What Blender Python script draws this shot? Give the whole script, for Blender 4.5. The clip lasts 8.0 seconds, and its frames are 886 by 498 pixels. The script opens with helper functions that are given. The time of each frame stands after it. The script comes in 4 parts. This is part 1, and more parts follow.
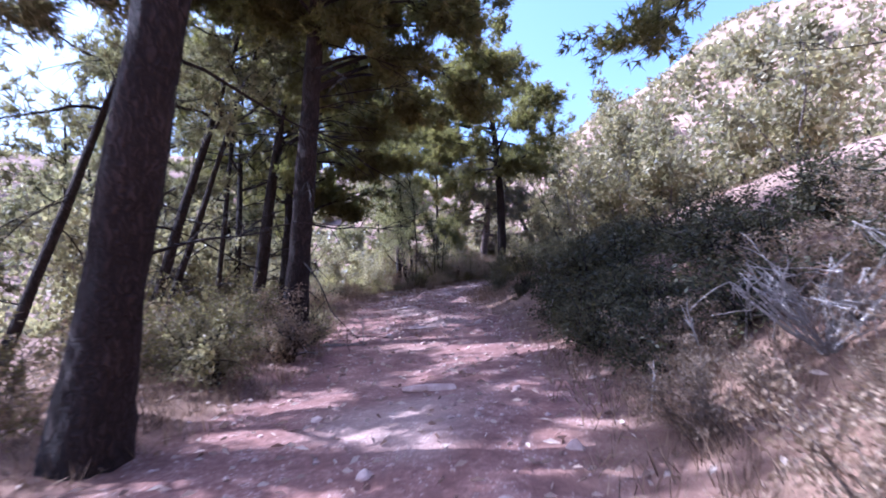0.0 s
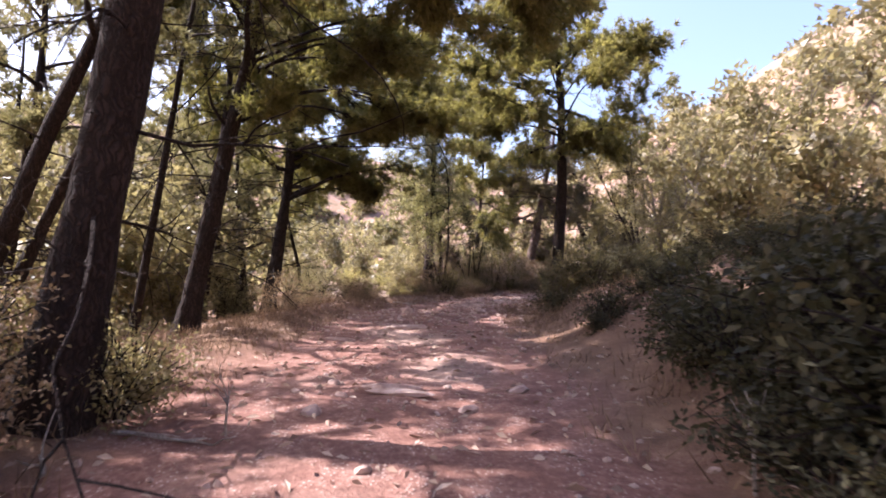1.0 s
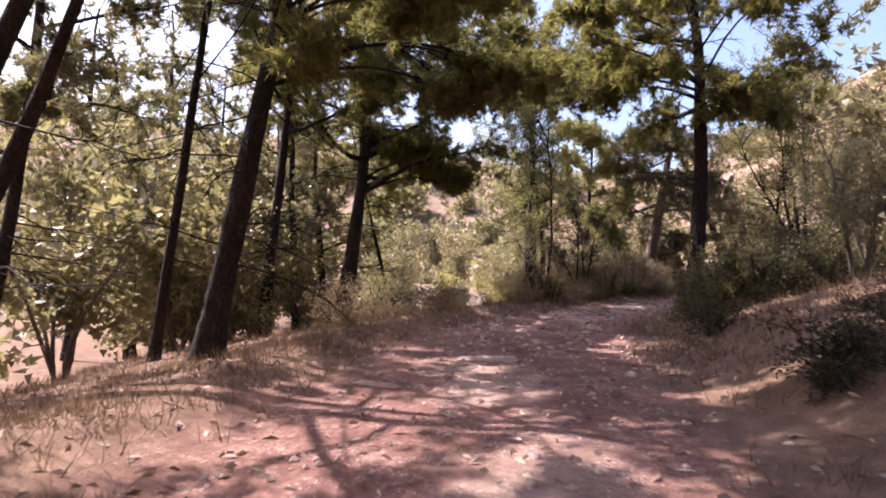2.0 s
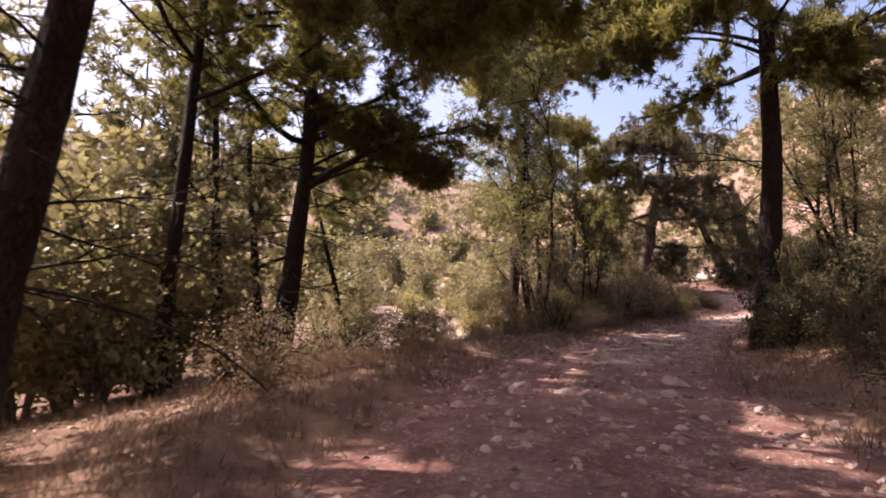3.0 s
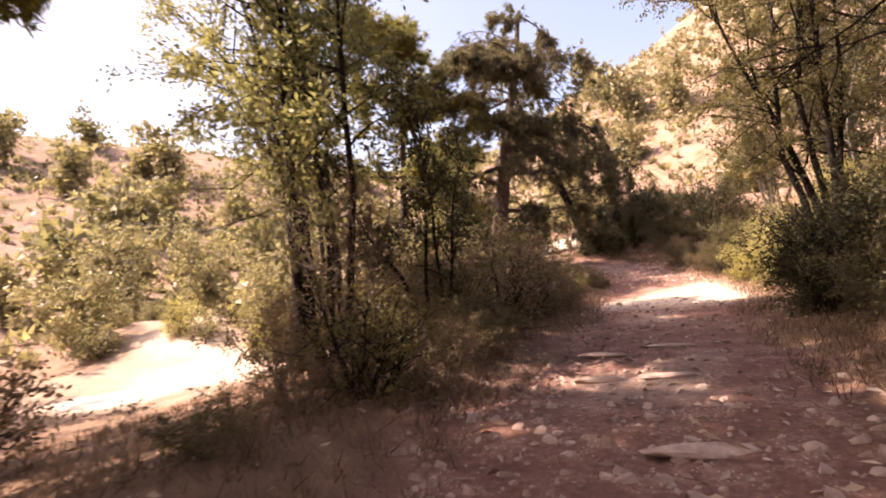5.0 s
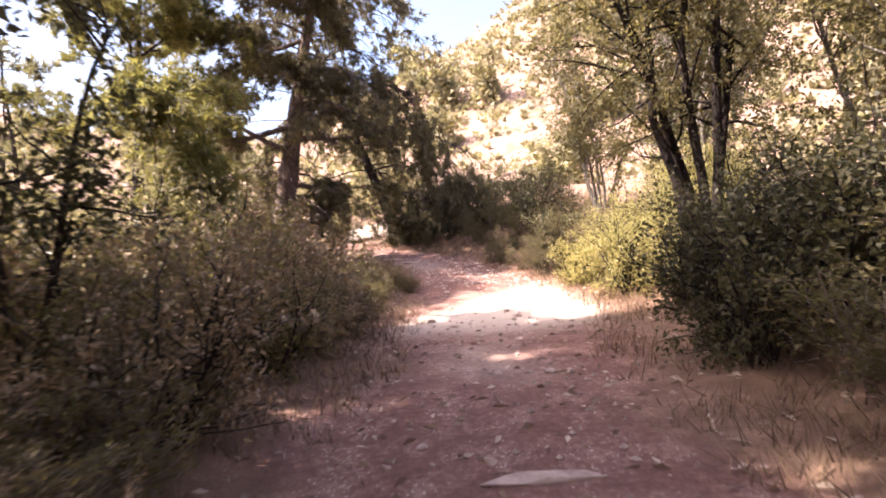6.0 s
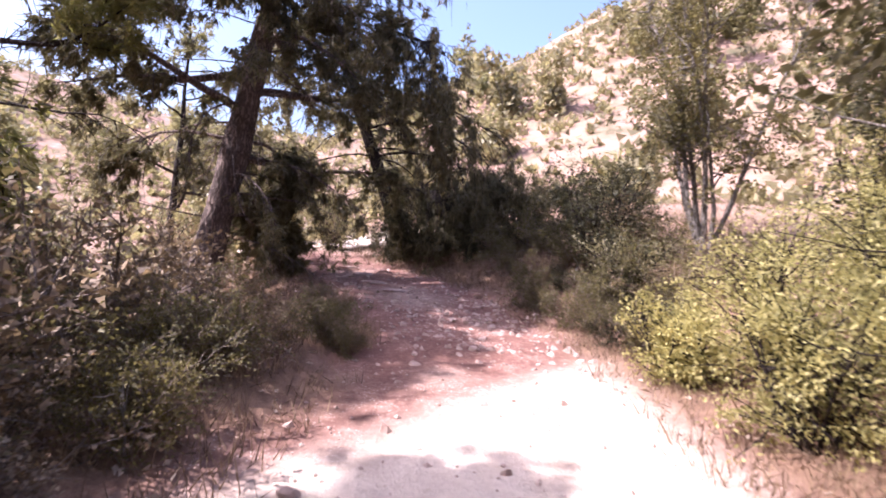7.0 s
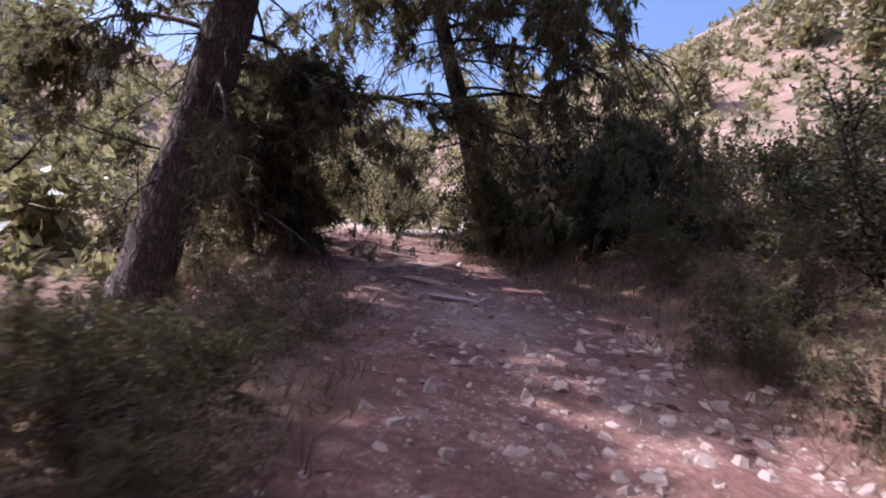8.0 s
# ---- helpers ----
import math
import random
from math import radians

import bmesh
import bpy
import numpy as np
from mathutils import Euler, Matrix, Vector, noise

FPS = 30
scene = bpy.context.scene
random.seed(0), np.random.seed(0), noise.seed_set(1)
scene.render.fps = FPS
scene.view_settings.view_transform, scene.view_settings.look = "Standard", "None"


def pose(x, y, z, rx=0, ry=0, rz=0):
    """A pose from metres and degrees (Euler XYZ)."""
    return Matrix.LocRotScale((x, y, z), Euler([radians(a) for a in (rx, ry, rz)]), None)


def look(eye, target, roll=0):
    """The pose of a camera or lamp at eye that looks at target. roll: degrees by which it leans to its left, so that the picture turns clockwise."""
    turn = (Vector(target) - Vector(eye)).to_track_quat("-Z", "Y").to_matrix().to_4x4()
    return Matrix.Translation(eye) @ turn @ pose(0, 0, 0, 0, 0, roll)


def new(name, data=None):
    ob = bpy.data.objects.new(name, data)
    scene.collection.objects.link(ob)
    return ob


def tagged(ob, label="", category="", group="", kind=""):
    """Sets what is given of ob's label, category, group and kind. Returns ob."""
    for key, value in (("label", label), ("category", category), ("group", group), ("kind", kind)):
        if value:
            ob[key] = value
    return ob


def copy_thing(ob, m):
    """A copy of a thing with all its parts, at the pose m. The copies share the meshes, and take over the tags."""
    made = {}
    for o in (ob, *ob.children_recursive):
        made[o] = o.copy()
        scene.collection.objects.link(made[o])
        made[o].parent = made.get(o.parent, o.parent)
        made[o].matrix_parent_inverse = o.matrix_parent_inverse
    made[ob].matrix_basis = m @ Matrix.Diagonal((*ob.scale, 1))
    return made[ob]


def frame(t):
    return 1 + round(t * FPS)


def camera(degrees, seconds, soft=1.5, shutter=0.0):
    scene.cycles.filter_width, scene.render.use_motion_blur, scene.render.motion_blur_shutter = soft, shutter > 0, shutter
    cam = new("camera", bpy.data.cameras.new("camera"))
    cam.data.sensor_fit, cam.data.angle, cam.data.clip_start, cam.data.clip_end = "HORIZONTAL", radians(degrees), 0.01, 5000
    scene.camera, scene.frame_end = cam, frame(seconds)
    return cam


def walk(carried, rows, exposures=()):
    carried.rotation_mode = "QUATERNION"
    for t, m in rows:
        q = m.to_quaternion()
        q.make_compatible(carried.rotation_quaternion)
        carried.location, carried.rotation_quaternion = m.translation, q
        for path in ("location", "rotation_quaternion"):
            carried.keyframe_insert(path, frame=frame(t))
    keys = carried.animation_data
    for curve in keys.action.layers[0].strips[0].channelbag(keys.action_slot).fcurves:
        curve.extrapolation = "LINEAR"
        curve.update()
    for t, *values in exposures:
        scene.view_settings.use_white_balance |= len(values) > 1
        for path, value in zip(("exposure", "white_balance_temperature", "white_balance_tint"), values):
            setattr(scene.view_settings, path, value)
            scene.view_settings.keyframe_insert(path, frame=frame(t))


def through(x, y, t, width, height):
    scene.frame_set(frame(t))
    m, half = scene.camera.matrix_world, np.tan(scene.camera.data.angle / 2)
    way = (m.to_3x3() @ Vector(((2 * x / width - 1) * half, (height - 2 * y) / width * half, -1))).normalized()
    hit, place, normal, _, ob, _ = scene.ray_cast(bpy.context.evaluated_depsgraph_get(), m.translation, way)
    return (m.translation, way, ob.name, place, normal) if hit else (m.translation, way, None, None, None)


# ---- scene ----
PATH = [
    (0, (6.426, -3.551, 1.032), (5.652, -1.708, 1.077), -4.4),
    (0.5, (5.580, -1.073, 1.001), (4.824, 0.778, 1.059), 1.4),
    (1, (4.818, 0.849, 0.938), (3.898, 2.624, 0.998), 0.7),
    (1.5, (4.255, 2.076, 0.966), (3.116, 3.719, 1.010), 0.2),
    (1.7, (4.133, 2.552, 0.988), (2.901, 4.128, 1.023), 0.2),
    (2.8, (1.717, 5.192, 0.951), (0.530, 6.796, 1.079), 0.2),
    (3, (1.377, 5.786, 0.965), (0.261, 7.440, 1.092), -0.3),
    (3.5, (0.808, 6.938, 1.014), (-0.197, 8.662, 1.142), 0.8),
    (4, (0.049, 8.503, 0.892), (-0.954, 10.224, 1.062), 0.0),
    (4.5, (-0.535, 10.365, 0.967), (-1.435, 12.147, 1.091), -5.7),
    (5, (-1.050, 12.235, 0.936), (-1.639, 14.145, 0.996), -5.0),
    (5.2, (-1.133, 12.936, 0.946), (-1.593, 14.882, 0.973), -6.0),
    (6.3, (-1.018, 17.034, 1.030), (-0.877, 19.029, 0.986), -2.4),
    (6.5, (-0.911, 18.133, 1.023), (-0.764, 20.128, 0.997), -2.5),
    (7, (-0.311, 19.941, 1.103), (-0.430, 21.937, 1.113), 3.2),
    (7.5, (-0.533, 21.922, 0.803), (-0.869, 23.892, 0.874), 5.1),
    (8, (-0.507, 23.807, 0.872), (-1.006, 25.744, 0.871), 7.8),
]
cam = camera(77.0, 8.0, soft=1.8, shutter=0.15)
walk(cam, [(t, look(eye, target, roll)) for t, eye, target, roll in PATH],
     exposures=[(0.0, 1.45, 4550, 26), (0.6, 1.45, 5000, 29), (1.0, 1.60, 6000, 25), (1.5, 1.55, 5850, 24), (3.0, 1.05, 6700, 30), (3.6, 1.30, 6450, 24), (4.5, 1.25, 7600, 29), (5.0, 1.45, 7700, 29), (6.4, 2.05, 6000, 23), (7.2, 1.25, 5700, 30), (7.6, 0.90, 6100, 23), (8.0, 0.65, 5250, 23)])

# ---------------------------------------------------------------- light
SUN_AZ = radians(-105)      # from +y towards +x
SUN_EL = radians(52)
world = bpy.data.worlds.new("sky")
scene.world = world
world.use_nodes = True
wn = world.node_tree
sky = wn.nodes.new("ShaderNodeTexSky")
sky.sky_type = "NISHITA"
sky.sun_disc = False
sky.sun_elevation = SUN_EL
sky.sun_rotation = SUN_AZ
sky.air_density, sky.dust_density, sky.ozone_density = 1.0, 4.5, 1.6
wn.nodes["Background"].inputs["Strength"].default_value = 0.15
wn.links.new(sky.outputs["Color"], wn.nodes["Background"].inputs["Color"])
sun = new("sun", bpy.data.lights.new("sun", "SUN"))
sun.data.energy, sun.data.angle, sun.data.color = 5.0, radians(0.6), (1.0, 0.93, 0.82)
to_sun = Vector((math.sin(SUN_AZ) * math.cos(SUN_EL), math.cos(SUN_AZ) * math.cos(SUN_EL), math.sin(SUN_EL)))
sun.matrix_world = look(to_sun * 80, (0, 0, 0))


# ---------------------------------------------------------------- materials
def ramp(nt, stops, source):
    node = nt.nodes.new("ShaderNodeValToRGB")
    el = node.color_ramp.elements
    while len(el) < len(stops):
        el.new(0.5)
    for e, (p, c) in zip(el, stops):
        e.position, e.color = p, (*c, 1)
    nt.links.new(source, node.inputs["Fac"])
    return node.outputs["Color"]


def noise_tex(nt, coord, scale, detail=4, rough=0.55, stretch=None):
    if stretch:
        m = nt.nodes.new("ShaderNodeMapping")
        m.inputs["Scale"].default_value = stretch
        nt.links.new(coord, m.inputs["Vector"])
        coord = m.outputs["Vector"]
    n = nt.nodes.new("ShaderNodeTexNoise")
    n.inputs["Scale"].default_value, n.inputs["Detail"].default_value, n.inputs["Roughness"].default_value = scale, detail, rough
    nt.links.new(coord, n.inputs["Vector"])
    return n.outputs["Fac"]


def mix(nt, fac, a, b, mode="MIX"):
    n = nt.nodes.new("ShaderNodeMix")
    n.data_type, n.blend_type = "RGBA", mode
    for sock, v in ((n.inputs[0], fac), (n.inputs[6], a), (n.inputs[7], b)):
        if isinstance(v, bpy.types.NodeSocket):
            nt.links.new(v, sock)
        else:
            sock.default_value = v if isinstance(v, (int, float)) else (*v, 1)
    return n.outputs[2]


def bump(nt, height, strength, distance, normal=None):
    n = nt.nodes.new("ShaderNodeBump")
    n.inputs["Strength"].default_value, n.inputs["Distance"].default_value = strength, distance
    nt.links.new(height, n.inputs["Height"])
    if normal:
        nt.links.new(normal, n.inputs["Normal"])
    return n.outputs["Normal"]


def material(name, rough=0.9):
    m = bpy.data.materials.new(name)
    m.use_nodes = True
    nt = m.node_tree
    b = nt.nodes["Principled BSDF"]
    b.inputs["Roughness"].default_value = rough
    b.inputs["Specular IOR Level"].default_value = 0.25
    geo = nt.nodes.new("ShaderNodeNewGeometry")
    tex = nt.nodes.new("ShaderNodeTexCoord")
    return m, nt, b, geo, tex


def leaf_material(name, dark, mid, light, through_colour, through=0.4, rough=0.6):
    """Leaves: colour varies leaf by leaf and clump by clump, and light shines through."""
    m, nt, b, geo, tex = material(name, rough)
    isl = ramp(nt, [(0, dark), (0.5, mid), (1, light)], geo.outputs["Random Per Island"])
    big = noise_tex(nt, geo.outputs["Position"], 1.1, 3)
    tone = ramp(nt, [(0.3, (0.72, 0.72, 0.70)), (0.7, (1.2, 1.15, 1.0))], big)
    col = mix(nt, 1.0, isl, tone, "MULTIPLY")
    nt.links.new(col, b.inputs["Base Color"])
    tr = nt.nodes.new("ShaderNodeBsdfTranslucent")
    nt.links.new(mix(nt, 1.0, tone, through_colour, "MULTIPLY"), tr.inputs["Color"])
    ms = nt.nodes.new("ShaderNodeMixShader")
    ms.inputs["Fac"].default_value = through
    nt.links.new(b.outputs[0], ms.inputs[1])
    nt.links.new(tr.outputs[0], ms.inputs[2])
    nt.links.new(ms.outputs[0], nt.nodes["Material Output"].inputs["Surface"])
    return m


def bark_material(name, dark, light, scale=1.0):
    m, nt, b, geo, tex = material(name, 0.95)
    plates = nt.nodes.new("ShaderNodeTexVoronoi")
    plates.feature = "DISTANCE_TO_EDGE"
    mp = nt.nodes.new("ShaderNodeMapping")
    mp.inputs["Scale"].default_value = (1, 1, 0.13)
    warp = nt.nodes.new("ShaderNodeTexNoise")
    warp.inputs["Scale"].default_value, warp.inputs["Detail"].default_value = 7, 4
    nt.links.new(geo.outputs["Position"], warp.inputs["Vector"])
    nt.links.new(mix(nt, 0.16, geo.outputs["Position"], warp.outputs["Color"], "ADD"), mp.inputs["Vector"])
    nt.links.new(mp.outputs["Vector"], plates.inputs["Vector"])
    plates.inputs["Scale"].default_value = 30 * scale
    crack = ramp(nt, [(0.0, (0.25, 0.25, 0.25)), (0.3, (1, 1, 1))], plates.outputs["Distance"])
    grain = noise_tex(nt, geo.outputs["Position"], 45, 6, 0.7, (1, 1, 0.25))
    patch = noise_tex(nt, geo.outputs["Position"], 2.3, 3)
    col = ramp(nt, [(0.25, dark), (0.75, light)], mix(nt, 0.5, grain, patch))
    col = mix(nt, crack, tuple(c * 0.7 for c in dark), col)
    nt.links.new(col, b.inputs["Base Color"])
    n1 = bump(nt, crack, 0.9, 0.02)
    nt.links.new(bump(nt, grain, 0.6, 0.008, n1), b.inputs["Normal"])
    return m


def straw_material(name, dark, light, through=0.25):
    m, nt, b, geo, tex = material(name, 0.8)
    isl = ramp(nt, [(0, dark), (1, light)], geo.outputs["Random Per Island"])
    nt.links.new(isl, b.inputs["Base Color"])
    tr = nt.nodes.new("ShaderNodeBsdfTranslucent")
    nt.links.new(isl, tr.inputs["Color"])
    ms = nt.nodes.new("ShaderNodeMixShader")
    ms.inputs["Fac"].default_value = through
    nt.links.new(b.outputs[0], ms.inputs[1])
    nt.links.new(tr.outputs[0], ms.inputs[2])
    nt.links.new(ms.outputs[0], nt.nodes["Material Output"].inputs["Surface"])
    return m


def stone_material(name, dark, light):
    m, nt, b, geo, tex = material(name, 0.9)
    info = nt.nodes.new("ShaderNodeObjectInfo")
    n1 = noise_tex(nt, geo.outputs["Position"], 9, 5, 0.65)
    n2 = noise_tex(nt, geo.outputs["Position"], 60, 4)
    col = ramp(nt, [(0.3, dark), (0.7, light)], n1)
    col = mix(nt, 0.5, col, ramp(nt, [(0, (0.75, 0.68, 0.64)), (1, (1.1, 1.05, 1.0))], info.outputs["Random"]), "MULTIPLY")
    nt.links.new(col, b.inputs["Base Color"])
    nt.links.new(bump(nt, n2, 0.5, 0.01), b.inputs["Normal"])
    return m


def ground_material():
    """Red earth on the trail, needle litter and straw beside it, pale sand in the wash (also painted on the trail's
    sunlit patch), stony scrub on the hills.
    """
    m, nt, b, geo, tex = material("earth", 0.95)
    att = nt.nodes.new("ShaderNodeAttribute")
    att.attribute_name = "cover"
    sep = nt.nodes.new("ShaderNodeSeparateColor")
    nt.links.new(att.outputs["Color"], sep.inputs["Color"])
    pos = geo.outputs["Position"]
    big, mid, fine, tiny = noise_tex(nt, pos, 0.5, 4), noise_tex(nt, pos, 3.5, 5, 0.65), noise_tex(nt, pos, 22, 5, 0.7), noise_tex(nt, pos, 90, 3, 0.7)
    soil = ramp(nt, [(0.28, (0.08, 0.037, 0.029)), (0.5, (0.20, 0.10, 0.077)), (0.72, (0.43, 0.27, 0.22))], mix(nt, 0.55, mid, fine))
    vor = nt.nodes.new("ShaderNodeTexVoronoi")
    vor.inputs["Scale"].default_value = 34
    nt.links.new(pos, vor.inputs["Vector"])
    gravel = ramp(nt, [(0.15, (1, 1, 1)), (0.3, (0, 0, 0))], vor.outputs["Distance"])
    pale = mix(nt, fine, (0.42, 0.30, 0.25), (0.62, 0.52, 0.46))
    sparse = ramp(nt, [(0.46, (0, 0, 0)), (0.58, (1, 1, 1))], mid)
    soil = mix(nt, mix(nt, 1.0, gravel, sparse, "MULTIPLY"), soil, pale)
    litter = ramp(nt, [(0.3, (0.07, 0.042, 0.03)), (0.5, (0.17, 0.10, 0.065)), (0.72, (0.34, 0.22, 0.14))], mix(nt, 0.5, mid, tiny))
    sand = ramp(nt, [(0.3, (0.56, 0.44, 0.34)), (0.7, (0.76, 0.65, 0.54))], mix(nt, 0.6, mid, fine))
    hill = ramp(nt, [(0.38, (0.10, 0.09, 0.05)), (0.46, (0.23, 0.155, 0.105)), (0.56, (0.28, 0.175, 0.135)), (0.7, (0.42, 0.28, 0.23))], mix(nt, 0.45, big, noise_tex(nt, pos, 1.6, 6, 0.75)))
    col = mix(nt, sep.outputs["Red"], litter, soil)
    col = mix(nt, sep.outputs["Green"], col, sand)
    col = mix(nt, sep.outputs["Blue"], col, hill)
    nt.links.new(col, b.inputs["Base Color"])
    n1 = bump(nt, mid, 0.5, 0.06)
    n2 = bump(nt, fine, 0.7, 0.025, n1)
    nt.links.new(bump(nt, gravel, 0.4, 0.012, n2), b.inputs["Normal"])
    return m


EARTH = ground_material()
BARK = bark_material("pine_bark", (0.012, 0.009, 0.008), (0.075, 0.052, 0.043))
BARK_PALE = bark_material("pale_pine_bark", (0.04, 0.03, 0.026), (0.36, 0.265, 0.225), 0.7)
BARK_GREY = bark_material("grey_bark", (0.12, 0.10, 0.085), (0.42, 0.37, 0.32), 1.4)
DRYTWIG = bark_material("dry_twigs", (0.16, 0.12, 0.095), (0.44, 0.35, 0.28), 2.0)
DEADWOOD = bark_material("dead_wood", (0.36, 0.31, 0.27), (0.72, 0.65, 0.57), 2.0)
NEEDLE = leaf_material("pine_needles", (0.034, 0.035, 0.019), (0.085, 0.083, 0.037), (0.19, 0.17, 0.08), (0.42, 0.40, 0.11), 0.36)
DARK_NEEDLE = leaf_material("drooping_needles", (0.036, 0.033, 0.022), (0.088, 0.078, 0.050), (0.20, 0.17, 0.11), (0.27, 0.24, 0.11), 0.32)
# Paler needle copy: bright haze over the background pines put into the colour.
HAZE_NEEDLE = leaf_material("hazed_pine_needles", (0.06, 0.06, 0.04), (0.155, 0.148, 0.09), (0.31, 0.29, 0.18), (0.36, 0.34, 0.15), 0.35)
OAK = leaf_material("oak_leaves", (0.08, 0.073, 0.045), (0.20, 0.18, 0.11), (0.40, 0.355, 0.245), (0.42, 0.38, 0.18), 0.38, 0.4)
LIVELY = leaf_material("lit_oak_leaves", (0.055, 0.06, 0.035), (0.14, 0.145, 0.08), (0.30, 0.295, 0.18), (0.46, 0.45, 0.18), 0.40, 0.45)
BRUSH = leaf_material("brush_leaves", (0.04, 0.038, 0.02), (0.10, 0.088, 0.043), (0.20, 0.17, 0.085), (0.28, 0.24, 0.09), 0.35)
# Darker copy of the brush leaves: shade on bank and shrubs put into colour.
SHADE_LEAF = leaf_material("shade_darkened_leaves", (0.022, 0.024, 0.014), (0.052, 0.050, 0.027), (0.11, 0.098, 0.055), (0.14, 0.13, 0.05), 0.25)
YELLOW = leaf_material("broom_leaves", (0.15, 0.14, 0.055), (0.32, 0.295, 0.12), (0.50, 0.455, 0.22), (0.52, 0.48, 0.19), 0.42)
DRYBRUSH = leaf_material("dry_brush", (0.12, 0.085, 0.06), (0.25, 0.18, 0.125), (0.44, 0.34, 0.24), (0.30, 0.22, 0.12), 0.25)
STRAW = straw_material("straw", (0.085, 0.055, 0.036), (0.33, 0.225, 0.14))
STONE = stone_material("limestone", (0.30, 0.20, 0.165), (0.60, 0.48, 0.42))

# ---------------------------------------------------------------- mesh helpers
rng = np.random.default_rng(7)


def fast_mesh(name, verts, tris, mat, smooth=False):
    me = bpy.data.meshes.new(name)
    verts, tris = np.asarray(verts, np.float32), np.asarray(tris, np.int32)
    me.vertices.add(len(verts))
    me.vertices.foreach_set("co", verts.ravel())
    me.loops.add(tris.size)
    me.loops.foreach_set("vertex_index", tris.ravel())
    me.polygons.add(len(tris))
    me.polygons.foreach_set("loop_start", np.arange(0, tris.size, tris.shape[1], dtype=np.int32))
    me.polygons.foreach_set("use_smooth", np.full(len(tris), smooth))
    me.update(calc_edges=True)
    me.validate()
    me.materials.append(mat)
    return me


def part(name, me, parent, label=""):
    ob = new(name, me)
    ob.parent = parent
    return tagged(ob, label)


def thing(name, place, label, category, group=""):
    ob = new(name)
    ob.empty_display_size = 0.2
    ob.matrix_basis = Matrix.Translation(place)
    return tagged(ob, label, category, group)


def unit(v):
    return v / np.maximum(np.linalg.norm(v, axis=-1, keepdims=True), 1e-9)


def tubes(lines, sides=7):
    """Tapered tubes: lines of (points, radii). Returns verts and quads as one pair of arrays."""
    vs, fs, base = [], [], 0
    most = sides
    for pts, rad in lines:
        sides = most if max(rad) > 0.024 else 3
        ang = np.linspace(0, 2 * np.pi, sides, endpoint=False)
        pts, rad = np.asarray(pts, float), np.asarray(rad, float)
        d = unit(np.gradient(pts, axis=0))
        ref = np.where(np.abs(d[:, 2:3]) > 0.9, [[1.0, 0, 0]], [[0, 0, 1.0]])
        a = unit(np.cross(d, ref))
        b = np.cross(d, a)
        ring = pts[:, None] + rad[:, None, None] * (np.cos(ang)[None, :, None] * a[:, None] + np.sin(ang)[None, :, None] * b[:, None])
        n = len(pts)
        vs.append(ring.reshape(-1, 3))
        i, j = np.meshgrid(np.arange(n - 1), np.arange(sides), indexing="ij")
        k = (j + 1) % sides
        fs.append(np.stack([i * sides + j, i * sides + k, (i + 1) * sides + k, (i + 1) * sides + j], -1).reshape(-1, 4) + base)
        base += n * sides
    return np.concatenate(vs), np.concatenate(fs)


def furrowed(line, rad, seed, rings=84, sides=26):
    """A trunk whose bark is broken into long plates: wandering furrows down it, cracked across at uneven heights."""
    t = np.linspace(0, 1, rings)
    own = np.linspace(0, 1, len(line))
    pts = np.stack([np.interp(t, own, line[:, k]) for k in range(3)], -1)
    base = np.interp(t, own, rad)[:, None]
    d = unit(np.gradient(pts, axis=0))
    a = unit(np.cross(d, [[0, 1.0, 0]]))
    b = np.cross(d, a)
    th = np.linspace(0, 2 * np.pi, sides, endpoint=False)[None]
    z = (t * np.linalg.norm(line[-1] - line[0]))[:, None]
    k = max(3, round(float(rad[0]) * 26))
    wander = th + 0.28 * np.sin(2.3 * z + 2 * th + seed) + 0.16 * np.sin(5.9 * z - 3 * th + 2.0 * seed)
    furrow = np.abs(np.sin(k * wander)) ** 0.6
    crack = np.abs(np.sin(8.5 * z + 2.2 * np.sin(3 * th + seed) + 1.5 * np.sin(2.1 * z))) ** 0.5
    rr = base * (1 + 0.19 * (furrow * (0.55 + 0.45 * crack) - 0.6) + 0.05 * np.sin(3 * th + 1.1 * z + seed))
    ring = pts[:, None] + rr[..., None] * (np.cos(th)[..., None] * a[:, None] + np.sin(th)[..., None] * b[:, None])
    i, j = np.meshgrid(np.arange(rings - 1), np.arange(sides), indexing="ij")
    n = (j + 1) % sides
    return ring.reshape(-1, 3), np.stack([i * sides + j, i * sides + n, (i + 1) * sides + n, (i + 1) * sides + j], -1).reshape(-1, 4)


def bent(start, way, length, n, bend, rise, r):
    """A crooked line of n points from start along way: bend is its crookedness, rise the pull up (or down)."""
    pts, d, step = [np.array(start, float)], np.array(way, float), length / (n - 1)
    for _ in range(n - 1):
        d = unit(d + r.normal(0, bend, 3) + np.array([0, 0, rise]))
        pts.append(pts[-1] + d * step)
    return np.array(pts)


def blades(points, ways, count, length, width, spread, r, droop=0.0):
    """count thin two-triangle blades round each point, leaning along its way."""
    p, w = np.repeat(points, count, 0), np.repeat(ways, count, 0)
    n = len(p)
    d = unit(w + r.normal(0, spread, (n, 3)) + np.array([0, 0, -droop]))
    ln = length * r.uniform(0.6, 1.2, (n, 1))
    side = unit(np.cross(d, r.normal(0, 1, (n, 3)))) * width * 0.5
    mid = p + d * ln * 0.55
    tip = p + d * ln + np.array([0, 0, -0.12]) * ln
    v = np.stack([p, mid + side, tip, mid - side], 1).reshape(-1, 3)
    return v, np.arange(4 * n).reshape(n, 4)


